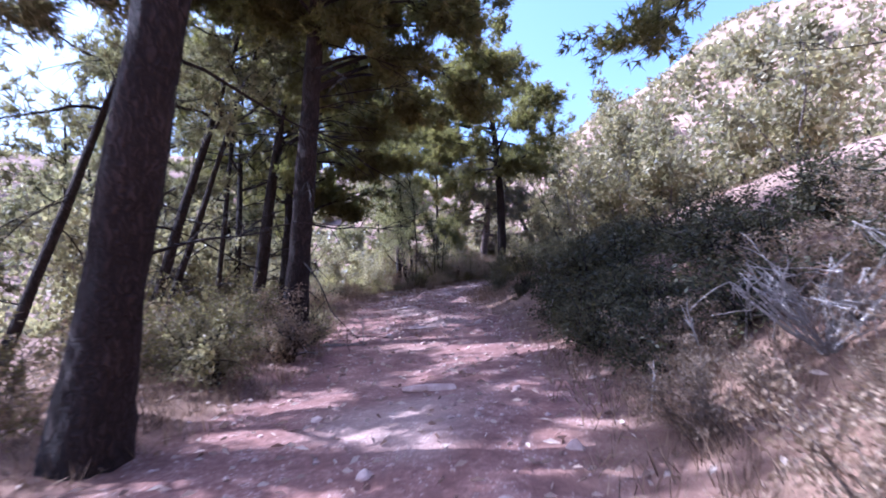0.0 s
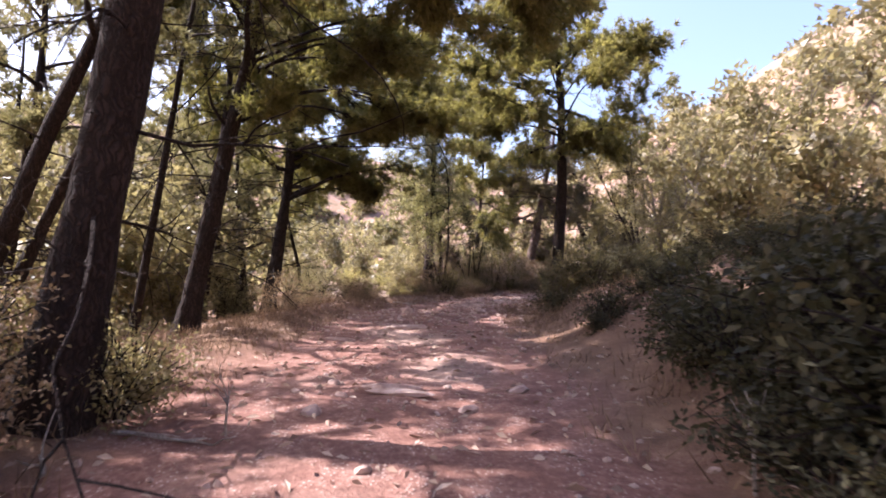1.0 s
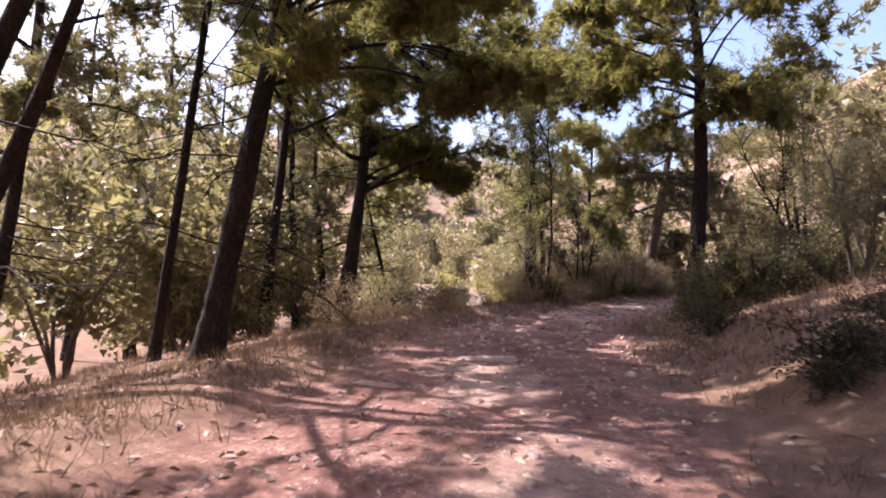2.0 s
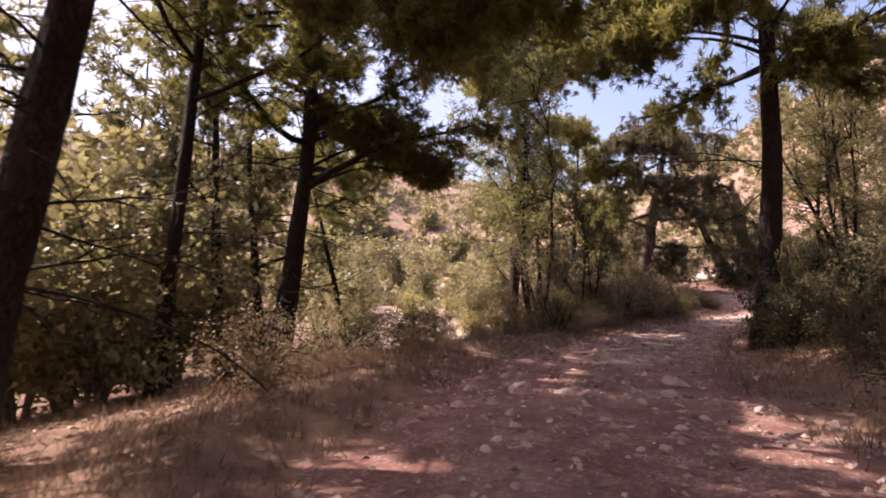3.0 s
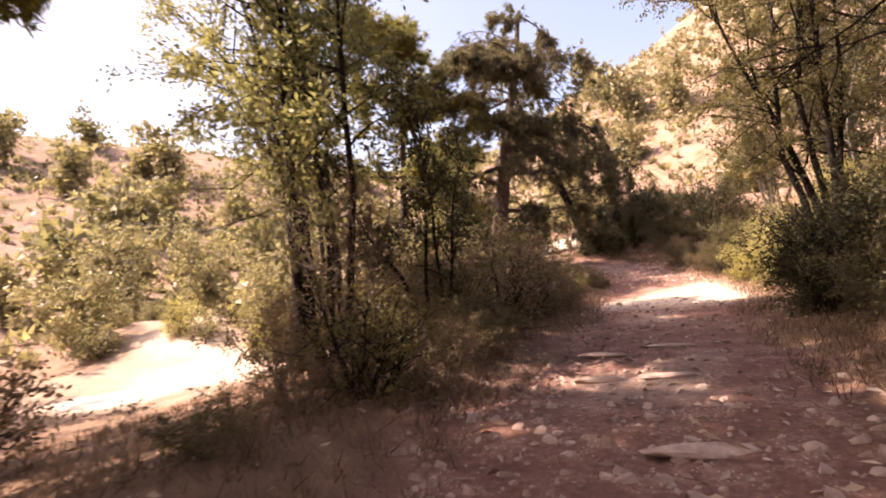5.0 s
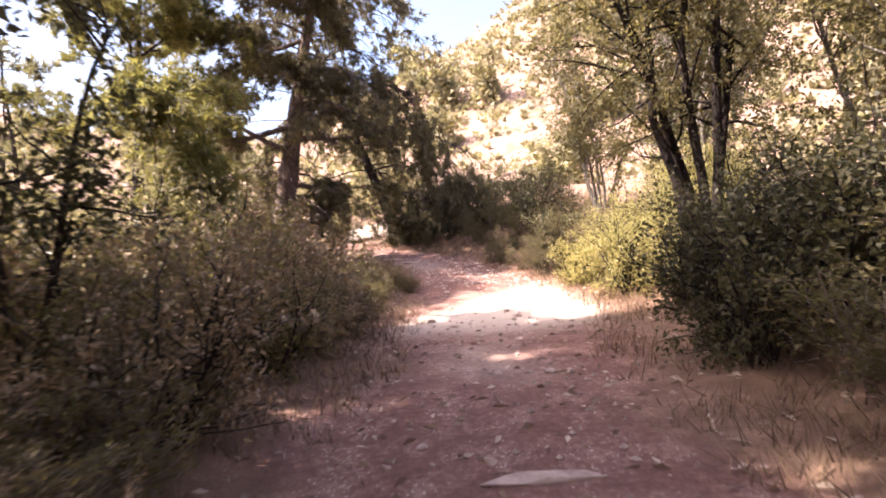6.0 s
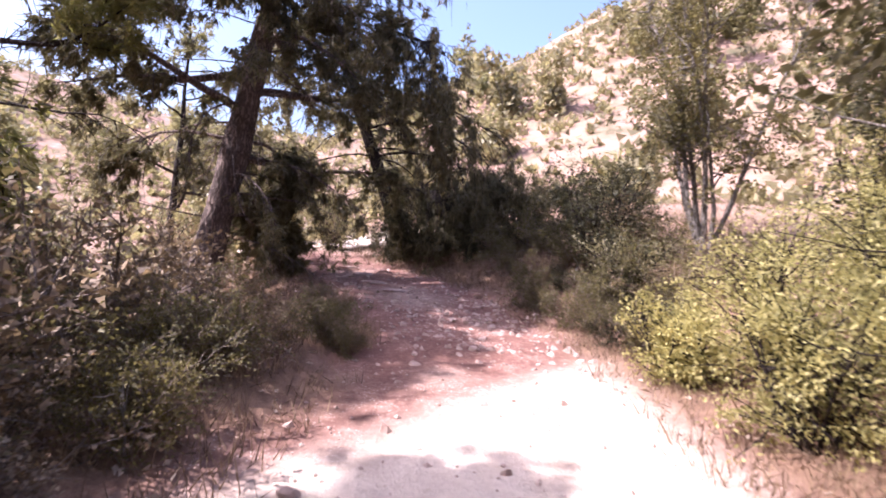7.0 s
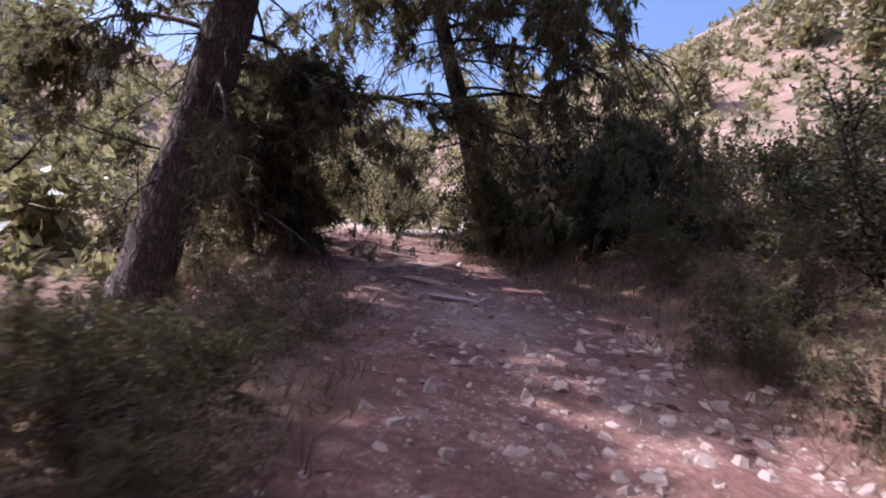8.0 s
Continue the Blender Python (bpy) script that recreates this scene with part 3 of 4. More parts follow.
pine((0.72, 15.1), (0.0, 0.25, 9.0), 0.165, 7, limbs=14, crown_from=0.42, reach=2.8, tufts=130, shade=1.5,
     masses=[(-0.9, 14.4, 4.6, 0.9, 0.4, 26), (0.2, 14.0, 4.8, 0.8, 0.4, 24), (-1.8, 15.2, 4.9, 0.9, 0.4, 28), (-0.84, 14.59, 5.2, 1.1, 0.6, 30), (2.03, 16.4, 4.4, 1.2, 0.8, 34), (-0.4, 12.6, 5.6, 1.2, 0.6, 30), (-2.01, 16.0, 5.8, 1.2, 0.7, 34), (1.5, 14.6, 4.2, 0.9, 0.6, 30), (1.11, 12.26, 5.6, 0.9, 0.6, 34), (2.58, 12.64, 5.1, 0.9, 0.6, 34), (3.1, 13.2, 5.8, 1.0, 0.6, 34), (0.0, 15.1, 6.6, 1.2, 0.7, 34)])
# Boughs between z 5.4 and 6.3 are added to cast shade ahead.
pine((-4.66, 28.25), (1.55, 0.4, 8.5), 0.26, 8, bark=BARK_PALE, leaf=DARK_NEEDLE, arches=16, limbs=17, crown_from=0.32, reach=2.8, hang=0.6, dead=34, shade=1.7,
     masses=[(-4.2, 25.5, 6.1, 0.7, 0.4, 40), (-3.4, 26.9, 6.3, 0.7, 0.4, 40), (-3.75, 28.7, 1.6, 0.5, 0.7, 40), (-3.37, 29.04, 1.1, 0.45, 0.5, 30), (-3.25, 28.75, 2.3, 0.5, 0.6, 30), (-4.38, 29.05, 1.7, 0.55, 0.8, 34), (-6.01, 28.12, 2.3, 0.7, 0.6, 20), (-3.57, 27.72, 4.9, 1.1, 0.6, 34), (-4.7, 26.82, 5.4, 1.2, 0.5, 34), (-4.14, 26.16, 6.2, 1.2, 0.5, 30), (-2.87, 29.08, 4.8, 0.9, 0.6, 30), (-2.97, 28.97, 6.7, 1.0, 0.6, 30), (-3.98, 27.88, 6.9, 1.0, 0.6, 30)], label="leaning dark pine with bark lit on one side")
pine((-1.83, 31.67), (-2.4, -0.8, 6.6), 0.16, 9, limbs=8, crown_from=0.5, reach=2.2, arches=30, leaf=DARK_NEEDLE, fuzz=0.05, per=9, hang=1.0, tufts=85, dead=40,
     masses=[(-0.89, 30.54, 2.1, 0.8, 0.8, 35), (-0.38, 30.49, 3.1, 0.8, 0.7, 30), (-1.05, 28.83, 4.3, 0.7, 1.0, 49), (-0.74, 31.16, 2.7, 1.3, 0.8, 44), (0.21, 30.63, 3.4, 0.8, 0.7, 24), (-2.09, 29.24, 5.4, 1.2, 0.7, 24)],
     label="leaning pine with long drooping dark branches")
pine((-4.62, 23.42), (0.4, 0.5, 4.2), 0.09, 10, limbs=4, crown_from=0.5, reach=0.8, hang=0.5,
     masses=[(-3.98, 22.97, 2.0, 0.75, 1.0, 64), (-4.34, 22.43, 3.0, 0.8, 0.6, 40)], label="dark bushy pine with low hanging boughs")
pine((9.6, 3.0), (-0.4, 0.6, 9.0), 0.17, 11, limbs=11, crown_from=0.45, reach=3.0, masses=[(6.1, 4.9, 4.1, 1.0, 0.6, 26), (7.2, 3.4, 5.2, 1.2, 0.6, 26)])
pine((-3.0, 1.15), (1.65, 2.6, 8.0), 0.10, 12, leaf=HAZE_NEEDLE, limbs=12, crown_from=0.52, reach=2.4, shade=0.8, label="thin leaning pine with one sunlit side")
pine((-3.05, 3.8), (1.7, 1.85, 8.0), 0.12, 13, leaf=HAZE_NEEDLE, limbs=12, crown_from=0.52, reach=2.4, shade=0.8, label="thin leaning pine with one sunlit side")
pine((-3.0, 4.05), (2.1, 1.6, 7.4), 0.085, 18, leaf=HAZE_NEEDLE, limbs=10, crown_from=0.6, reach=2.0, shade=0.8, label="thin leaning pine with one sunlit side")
pine((-8.3, 16.0), (-1.4, -0.6, 6.5), 0.08, 14, limbs=9, crown_from=0.55, reach=1.5, dead=8, shade=1.3, label="slender dark pine leaning over the slope")
# Unseen pine, added with its boughs to shade the first stretch.
pine((-0.3, -1.7), (0.3, 0.2, 8.5), 0.15, 15, leaf=HAZE_NEEDLE, limbs=13, crown_from=0.45, reach=2.8, shade=1.7,
     masses=[(-1.6, -0.2, 6.2, 0.9, 0.4, 44), (-2.2, 1.0, 6.2, 0.9, 0.4, 44), (-1.2, 0.7, 6.1, 0.8, 0.4, 44)])
# Pine added for shade on the trail; its boughs near z 7 stay unseen.
pine((-6.8, 10.3), (0.4, 0.6, 9.0), 0.13, 16, limbs=14, crown_from=0.5, reach=3.2, shade=1.6, masses=[(-4.8, 10.2, 7.2, 1.3, 0.5, 46), (-3.8, 9.8, 7.2, 1.3, 0.5, 46), (-2.9, 8.7, 7.4, 1.3, 0.5, 46), (-5.6, 7.2, 7.0, 0.9, 0.5, 56), (-6.8, 7.9, 7.1, 0.9, 0.5, 56), (-5.0, 7.6, 7.3, 0.9, 0.5, 56), (-7.2, 6.8, 7.0, 1.1, 0.5, 50), (-6.2, 7.4, 7.2, 1.1, 0.5, 50), (-5.4, 8.3, 7.2, 1.1, 0.5, 50), (-6.6, 9.0, 7.0, 1.1, 0.5, 50), (-7.4, 9.9, 7.0, 1.1, 0.5, 50)])
# Added pine, trunk hidden behind the oak; its unseen boughs shade the trail.
pine((-5.6, 19.4), (0.3, -0.2, 9.5), 0.15, 19, limbs=12, crown_from=0.66, reach=2.4, shade=1.8, dead=8,
     masses=[(-5.9, 17.0, 6.7, 1.1, 0.5, 60), (-5.3, 18.0, 6.7, 1.1, 0.5, 60), (-4.6, 17.2, 6.9, 1.1, 0.5, 60), (-4.3, 18.5, 6.8, 1.1, 0.5, 60), (-5.7, 20.1, 6.9, 1.0, 0.5, 60), (-4.8, 20.0, 6.9, 1.0, 0.5, 60), (-3.9, 19.7, 6.8, 1.0, 0.5, 60), (-6.5, 18.4, 6.9, 1.0, 0.5, 50), (-6.4, 19.5, 6.9, 0.8, 0.5, 56), (-6.3, 20.5, 6.9, 0.8, 0.5, 56), (-5.6, 21.1, 6.9, 0.7, 0.5, 50), (-3.5, 18.2, 7.0, 0.9, 0.5, 50)])
# Pine placed to shade the trail; its high boughs are out of view.
pine((-6.52, 25.87), (0.5, 0.5, 8.0), 0.14, 17, limbs=13, crown_from=0.55, reach=2.3, shade=1.8, masses=[(-5.88, 22.91, 6.2, 0.9, 0.4, 34), (-5.46, 23.95, 6.3, 0.9, 0.4, 34), (-5.44, 24.85, 6.2, 0.9, 0.4, 40), (-5.26, 26.37, 5.2, 1.2, 0.6, 34), (-6.79, 25.44, 6.8, 1.2, 0.5, 34)])

# ---------------------------------------------------------------- oaks
leafy((-3.9, 17.4), 6.6, 1.9, 20, stems=6, leaves=34000, leaf=0.075, mat=LIVELY, low=0.34, stem_r=0.055, bark=BARK, fan=2.3, fine=True, label="dark-stemmed small oak with thin olive leaves", group="oaks")
# Small tree added for the oak's out-of-sun crown mass, shade in its leaf colour.
leafy((-3.0, 18.05), 3.0, 0.8, 28, stems=4, leaves=6000, leaf=0.06, low=0.35, stem_r=0.03, mat=SHADE_LEAF, bark=BARK, label="young oak added for a shaded crown mass", group="oaks")
leafy((-3.55, 17.2), 2.3, 1.2, 29, stems=10, leaves=1400, leaf=0.05, low=0.1, stem_r=0.012, mat=DRYBRUSH, bark=DRYTWIG, fine=True, twigs=14, label="dry brown tangle of bare twigs under the oak", name="shrub", category="shrub", group="brush along the trail")
leafy((3.4, 16.2), 4.4, 1.6, 30, stems=5, leaves=14000, leaf=0.065, stem_r=0.05, low=0.15, label="olive-grey holm oak above the trail", group="oaks")
# Oaks right of the trail: darker leaf colours stand in for their shade.
leafy((3.5, 20.6), 4.6, 1.6, 31, stems=5, leaves=15000, leaf=0.06, stem_r=0.05, low=0.2, mat=BRUSH, label="olive-grey holm oak above the trail", group="oaks")
leafy((1.97, 21.45), 6.4, 2.0, 27, stems=5, lean=(-0.2, 0.0), leaves=30000, leaf=0.06, mat=BRUSH, stem_r=0.07, bark=BARK, label="dark-stemmed holm oak with small leaves", group="oaks")
leafy((2.85, 27.84), 4.2, 1.4, 22, stems=6, leaves=15000, leaf=0.065, mat=BRUSH, label="slender olive-green oak above the slope", group="oaks")
leafy((4.55, 26.58), 5.6, 1.8, 23, stems=5, leaves=17000, leaf=0.08, mat=SHADE_LEAF, label="broad oak above the slope, leaves darkened for shade", group="oaks")
leafy((3.34, 24.27), 5.0, 1.6, 24, stems=4, leaves=20000, leaf=0.06, mat=SHADE_LEAF, label="dark-stemmed holm oak with small leaves", group="oaks")


def far_kinds():
    """Three trees of each kind for the middle distance, with larger clumps of leaf."""
    kinds = []
    for k in range(3):
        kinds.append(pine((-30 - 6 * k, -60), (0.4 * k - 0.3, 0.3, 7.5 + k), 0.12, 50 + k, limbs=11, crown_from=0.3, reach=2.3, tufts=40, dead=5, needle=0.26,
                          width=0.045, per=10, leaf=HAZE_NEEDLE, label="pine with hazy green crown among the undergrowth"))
    for k in range(4):
        kinds.append(leafy((-30 - 6 * k, -70), 3.4 + 0.7 * k, 1.7 + 0.15 * k, 60 + k, stems=6, leaves=3800, leaf=0.19, twigs=13, coarse=True, stem_r=0.05, low=0.12,
                           label="olive-grey holm oak thicket with pale stems", group="oaks"))
    return kinds


KINDS = far_kinds()
# Copies beside and behind the start are unseen; a few copies only add shade.
FAR = [
    (5, -8.6, 9.8, 20, 0.95), (6, -9.8, 12.0, 70, 0.95), (4, -9.6, 10.8, 110, 0.9), (3, -10.2, 14.6, 160, 0.9), (5, -12.6, 14.0, 10, 1.0), (3, -6.1, 31.72, 200, 0.5),
    (1, -10.4, 28.6, 200, 0.9), (4, -12.6, 31.0, 180, 0.8), (5, -16.4, 30.0, 80, 0.8),  # kind, x, y, turn, scale
    (0, -6.5, 2.0, 20, 1.0), (3, -3.8, 0.2, 50, 0.9), (4, -7.5, 6.8, 10, 1.0), (1, -9.5, 4.0, 90, 1.0), (5, -6.6, 9.4, 200, 0.6), (2, -12.5, 8.5, 33, 1.0),
    (6, -11.0, 11.5, 80, 1.0), (0, -14.0, 3.0, 150, 1.1), (4, -9.2, 0.5, 100, 1.0), (3, -12.0, -2.0, 30, 1.1), (1, -4.5, -3.5, 0, 1.0), (5, -16.0, 13.0, 270, 1.1),
    (0, -17.0, 19.5, 200, 1.1), (3, -5.97, 35.04, 160, 0.8), (4, -2.43, 35.84, 77, 0.75), (5, -9.0, 36.0, 210, 0.6), (1, -14.5, 34.0, 10, 1.0), 
    (5, 5.46, 19.15, 140, 0.95), (6, 6.66, 22.94, 20, 0.9),
    (3, -18.0, 26.0, 10, 0.8), (6, -20.5, 30.0, 100, 0.9), (5, -16.0, 40.0, 300, 0.9), (4, -22.0, 22.0, 60, 0.9),
    (5, -9.6, 9.4, 330, 0.8), (6, -3.4, 3.6, 15, 0.6),
    (6, -7.6, 8.9, 10, 0.9), (0, -11.5, 9.6, 70, 1.15), (1, -10.6, 12.6, 20, 1.1), (2, -13.2, 11.4, 140, 1.15), (0, -15.0, 16.2, 200, 1.2), (2, -18.0, 15.4, 80, 1.2), (1, -8.2, 33.5, 300, 0.95), (0, -9.6, 14.4, 60, 1.1), (2, -9.0, 12.9, 150, 1.05), (4, 6.2, 13.5, 80, 0.85), (5, 8.4, 15.5, 10, 0.95), (3, 7.2, 18.0, 200, 0.9), (6, 10.5, 19.0, 130, 1.0), (4, 9.4, 12.0, 250, 0.9), (5, 4.9, 12.4, 300, 0.7), (1, 0.6, -3.8, 40, 1.0), (5, -11.6, 27.4, 33, 0.6), (0, 12.0, 9.0, 50, 0.9), (1, 5.5, -10.0, 50, 1.0), (0, 12.0, -2.0, 120, 1.0),
]


def hillside_trees():
    """Small trees far up the slopes: one of each of three shapes, then copies."""
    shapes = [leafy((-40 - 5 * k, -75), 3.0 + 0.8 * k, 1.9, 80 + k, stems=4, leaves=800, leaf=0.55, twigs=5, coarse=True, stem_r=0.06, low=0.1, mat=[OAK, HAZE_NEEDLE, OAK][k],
                    label="small round-crowned tree on the far hillside", group="trees on the hillside") for k in range(3)]
    r = np.random.default_rng(310)
    made = 0
    while made < 58:
        az, d = r.uniform(-85, 60), r.uniform(27, 82)
        x, y = d * math.sin(radians(az)), 14 + d * math.cos(radians(az))
        size = r.uniform(0.7, 1.35)
        copy_thing(shapes[made % 3], pose(x, y, ground_z(x, y) - 0.1, 0, 0, r.uniform(0, 360)) @ Matrix.Diagonal((size, size, size * r.uniform(0.75, 1.1), 1)))
        made += 1


hillside_trees()
for k, x, y, turn, size in FAR:
    copy_thing(KINDS[k], pose(x, y, ground_z(x, y) - 0.05, 0, 0, turn) @ Matrix.Diagonal((size, size, size * (0.92 + 0.02 * (k % 5)), 1)))


# ---------------------------------------------------------------- shrubs
def shrub(place, tall, wide, seed, mat, label, leaves=3600, leaf=0.055, stems=9, group="shrubs along the trail"):
    return leafy(place, tall, wide, seed, stems=stems, leaves=leaves, leaf=leaf, mat=mat, label=label, name="shrub", category="shrub", bark=BARK, stem_r=0.014, low=0.05, group=group)


# These shrubs carry their shade in the leaf colour.
DARK = "dense green shrub, leaves darkened for shade"
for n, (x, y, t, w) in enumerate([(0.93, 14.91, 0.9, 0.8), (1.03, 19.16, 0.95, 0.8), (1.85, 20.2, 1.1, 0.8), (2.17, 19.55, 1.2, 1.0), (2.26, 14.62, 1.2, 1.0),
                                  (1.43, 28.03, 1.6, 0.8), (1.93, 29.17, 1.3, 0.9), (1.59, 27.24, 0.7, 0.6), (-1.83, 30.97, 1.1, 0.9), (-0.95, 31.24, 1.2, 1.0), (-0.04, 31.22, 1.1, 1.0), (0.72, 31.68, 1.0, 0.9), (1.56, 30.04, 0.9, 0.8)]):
    shrub((x, y), t, w, 100 + n, SHADE_LEAF, DARK, leaves=3600 if y < 28.5 else 8000)


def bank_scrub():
    """Low dark scrub all over the bank, its shade put into the leaf colour: three bushes, then copies of them."""
    kinds = [shrub((x, y), 0.5, 0.55, 120 + k, SHADE_LEAF, DARK, leaves=2400, leaf=0.05, stems=7) for k, (x, y) in enumerate([(5.0, 4.2), (4.7, 5.4), (5.7, 1.9)])]
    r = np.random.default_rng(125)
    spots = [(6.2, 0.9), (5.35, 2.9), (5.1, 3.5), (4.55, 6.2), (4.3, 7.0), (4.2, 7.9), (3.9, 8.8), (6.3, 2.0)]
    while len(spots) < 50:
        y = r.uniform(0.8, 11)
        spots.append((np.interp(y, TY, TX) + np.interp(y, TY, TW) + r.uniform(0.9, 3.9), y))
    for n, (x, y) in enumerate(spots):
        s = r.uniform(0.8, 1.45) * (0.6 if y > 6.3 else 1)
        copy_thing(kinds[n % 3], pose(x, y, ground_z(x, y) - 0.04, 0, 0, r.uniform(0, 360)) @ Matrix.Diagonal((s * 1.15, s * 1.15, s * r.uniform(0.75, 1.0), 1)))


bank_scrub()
for n, (x, y, t, w) in enumerate([(1.71, 23.33, 0.9, 0.8), (2.03, 24.36, 1.1, 0.9), (2.87, 23.83, 1.2, 1.0), (2.27, 22.58, 1.0, 0.8), (2.76, 22.82, 1.4, 0.9), (3.21, 23.46, 1.7, 1.0), (2.45, 21.69, 1.1, 0.8), (1.4, 24.71, 0.6, 0.5), (3.09, 24.85, 1.6, 1.0), (3.79, 24.91, 1.7, 1.0)]):
    shrub((x, y), t, w, 130 + n, YELLOW, "sunlit yellow-green broom shrub", leaves=8000, leaf=0.042, stems=13, group="broom shrubs")
for n, (x, y, t, w) in enumerate([(0.9, 2.3, 0.8, 0.6), (1.75, 2.0, 0.6, 0.5), (1.6, 2.9, 0.5, 0.6), (0.7, 3.0, 0.55, 0.6), (2.3, 1.5, 0.45, 0.5), (2.5, 0.2, 0.5, 0.5), (-0.5, 2.6, 0.6, 0.7), (-2.9, 9.0, 0.6, 0.7), (-3.6, 10.8, 0.7, 0.8),
                                  (-2.74, 15.73, 0.7, 0.7), (-2.33, 18.2, 0.75, 0.75), (-2.66, 20.37, 0.8, 0.8), (-3.19, 21.93, 0.9, 0.8), (-3.07, 24.14, 0.5, 0.6), (-4.55, 25.03, 0.6, 0.7),
                                  (-2.31, 19.65, 0.6, 0.6), (1.8, 28.36, 0.8, 0.7), (1.61, 27.04, 0.7, 0.6), (-2.67, 25.38, 0.3, 0.4), (-6.51, 26.87, 0.9, 0.9), (-3.66, 32.52, 0.8, 0.8)]):
    shrub((x, y), t, w, 150 + n, [BRUSH, DRYBRUSH, DRYBRUSH if 14 < y < 24 else OAK][n % 3], ["low grey-green brush beside the trail", "dry brown brush beside the trail", "half-dry small-leaved shrub beside the trail"][n % 3], leaves=4200, leaf=0.04)
for n, (x, y, t, w) in enumerate([(-5.6, 14.9, 0.7, 0.8), (-8.4, 12.6, 1.4, 0.9), (-6.9, 14.9, 0.8, 0.9), (-3.68, 20.58, 1.9, 1.0), (-5.03, 25.99, 1.2, 0.8), (-3.55, 22.7, 1.5, 0.9), (-6.48, 24.07, 1.4, 0.9), (-3.96, 30.09, 1.3, 0.8), (-5.99, 30.33, 2.0, 1.1), (-3.68, 32.72, 1.7, 1.0), (-6.19, 25.49, 1.1, 0.8), (-4.06, 21.55, 1.6, 0.9)]):
    shrub((x, y), t, w, 180 + n, [DRYBRUSH, OAK][n % 2], "tall half-dry brush with bare twigs", leaves=4200, leaf=0.06, stems=12)


def trailside_brush():
    """Twiggy knee- to chest-high brush that closes the trail in: five plants, then copies of them."""
    kinds = []
    for k, (x, y, mat, label) in enumerate([(-2.75, 20.9, DRYBRUSH, "brown twiggy dry brush beside the trail"), (-3.1, 22.0, BRUSH, "grey-green twiggy brush beside the trail"),
                                            (-3.4, 19.6, DRYBRUSH, "brown twiggy dry brush beside the trail"), (-2.9, 18.6, BRUSH, "grey-green twiggy brush beside the trail"),
                                            (1.75, 17.6, SHADE_LEAF, "dense green shrub, leaves darkened for shade")]):
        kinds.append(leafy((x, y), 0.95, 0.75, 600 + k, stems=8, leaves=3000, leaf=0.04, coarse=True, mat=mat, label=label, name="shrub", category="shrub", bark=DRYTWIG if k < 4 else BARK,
                           stem_r=0.009, low=0.05, group="brush along the trail", fine=True, twigs=6))
    r = np.random.default_rng(610)
    # side, from y, to y, nearest and farthest from the trail's edge, how many, size, kinds
    for side, y0, y1, near, far, count, lo, hi, which in BRUSHES:
        for n in range(count):
            y = r.uniform(y0, y1)
            off = r.uniform(near, far)
            x = np.interp(y, TY, TX) + side * (np.interp(y, TY, TW) + off)
            s = r.uniform(lo, hi) * (0.7 + 0.3 * min(1, off / 1.5))
            copy_thing(kinds[which[n % len(which)]], pose(x, y, ground_z(x, y) - 0.04, 0, 0, r.uniform(0, 360)) @ Matrix.Diagonal((s * 1.1, s * 1.1, s * r.uniform(0.8, 1.15), 1)))


BRUSHES = [
    (-1, 19.5, 24.2, 0.45, 1.4, 20, 0.5, 0.85, (0, 1, 2, 3)), (-1, 19.5, 24.2, 1.3, 3.6, 26, 0.9, 1.5, (0, 2, 1, 3)), (-1, 24.5, 25.5, 0.1, 1.4, 15, 0.3, 0.5, (3, 0, 1)), (-1, 25.5, 27.2, 0.2, 1.2, 10, 0.2, 0.32, (0, 3)), (1, -2.6, 1.6, 0.4, 2.6, 26, 0.3, 0.6, (0, 2, 0)), (-1, 25.5, 30.5, 0.5, 3.0, 16, 0.3, 0.5, (0, 2, 3)),
    (-1, 14.5, 19.0, 0.35, 1.3, 18, 0.4, 0.62, (0, 2, 3)), (-1, 16.3, 19.0, 1.0, 2.6, 5, 0.6, 0.9, (0, 2)), (-1, 8.5, 14.0, 1.0, 3.2, 14, 0.28, 0.45, (0, 2, 3)), (-1, -2.0, 2.6, 0.5, 2.6, 20, 0.5, 0.9, (1, 3, 0)),
    (1, 12.0, 16.5, 0.6, 2.6, 18, 0.6, 1.0, (4, 1, 4)), (1, 16.5, 20.2, 0.8, 2.6, 17, 0.8, 1.4, (4, 3, 4)), (1, 25.5, 30.0, 0.9, 3.4, 20, 0.4, 0.75, (4, 3, 0, 1)), (1, 25.2, 27.6, 0.15, 1.5, 15, 0.45, 0.8, (3, 1, 4)), (1, 29.5, 32.5, 0.3, 2.6, 14, 0.5, 0.75, (4, 4, 1)),
]
trailside_brush()


def wash_scrub():
    """Low half-dry bushes on the sandy slope beyond the wash: two bushes, then copies."""
    kinds = [shrub((x, y), 0.8, 0.7, 200 + k, m, "low half-dry bush on the sandy slope", leaves=1500, leaf=0.09, stems=6, group="bushes on the sandy slope") for k, (x, y, m) in enumerate([(-13.6, 26.9, OAK), (-11.2, 26.4, YELLOW)])]
    r = np.random.default_rng(205)
    for n in range(22):
        x, y = r.uniform(-20, -10.4), r.uniform(25.6, 31.5)
        s = r.uniform(0.6, 1.3)
        copy_thing(kinds[n % 2], pose(x, y, ground_z(x, y) - 0.04, 0, 0, r.uniform(0, 360)) @ Matrix.Diagonal((s, s, s * r.uniform(0.7, 1.0), 1)))


wash_scrub()


# ---------------------------------------------------------------- scrub on the hills, dry grass, litter
def strewn(count, xlo, xhi, ylo, yhi, keep, r):
    x, y = r.uniform(xlo, xhi, count), r.uniform(ylo, yhi, count)
    ok = keep(x, y)
    return x[ok], y[ok]


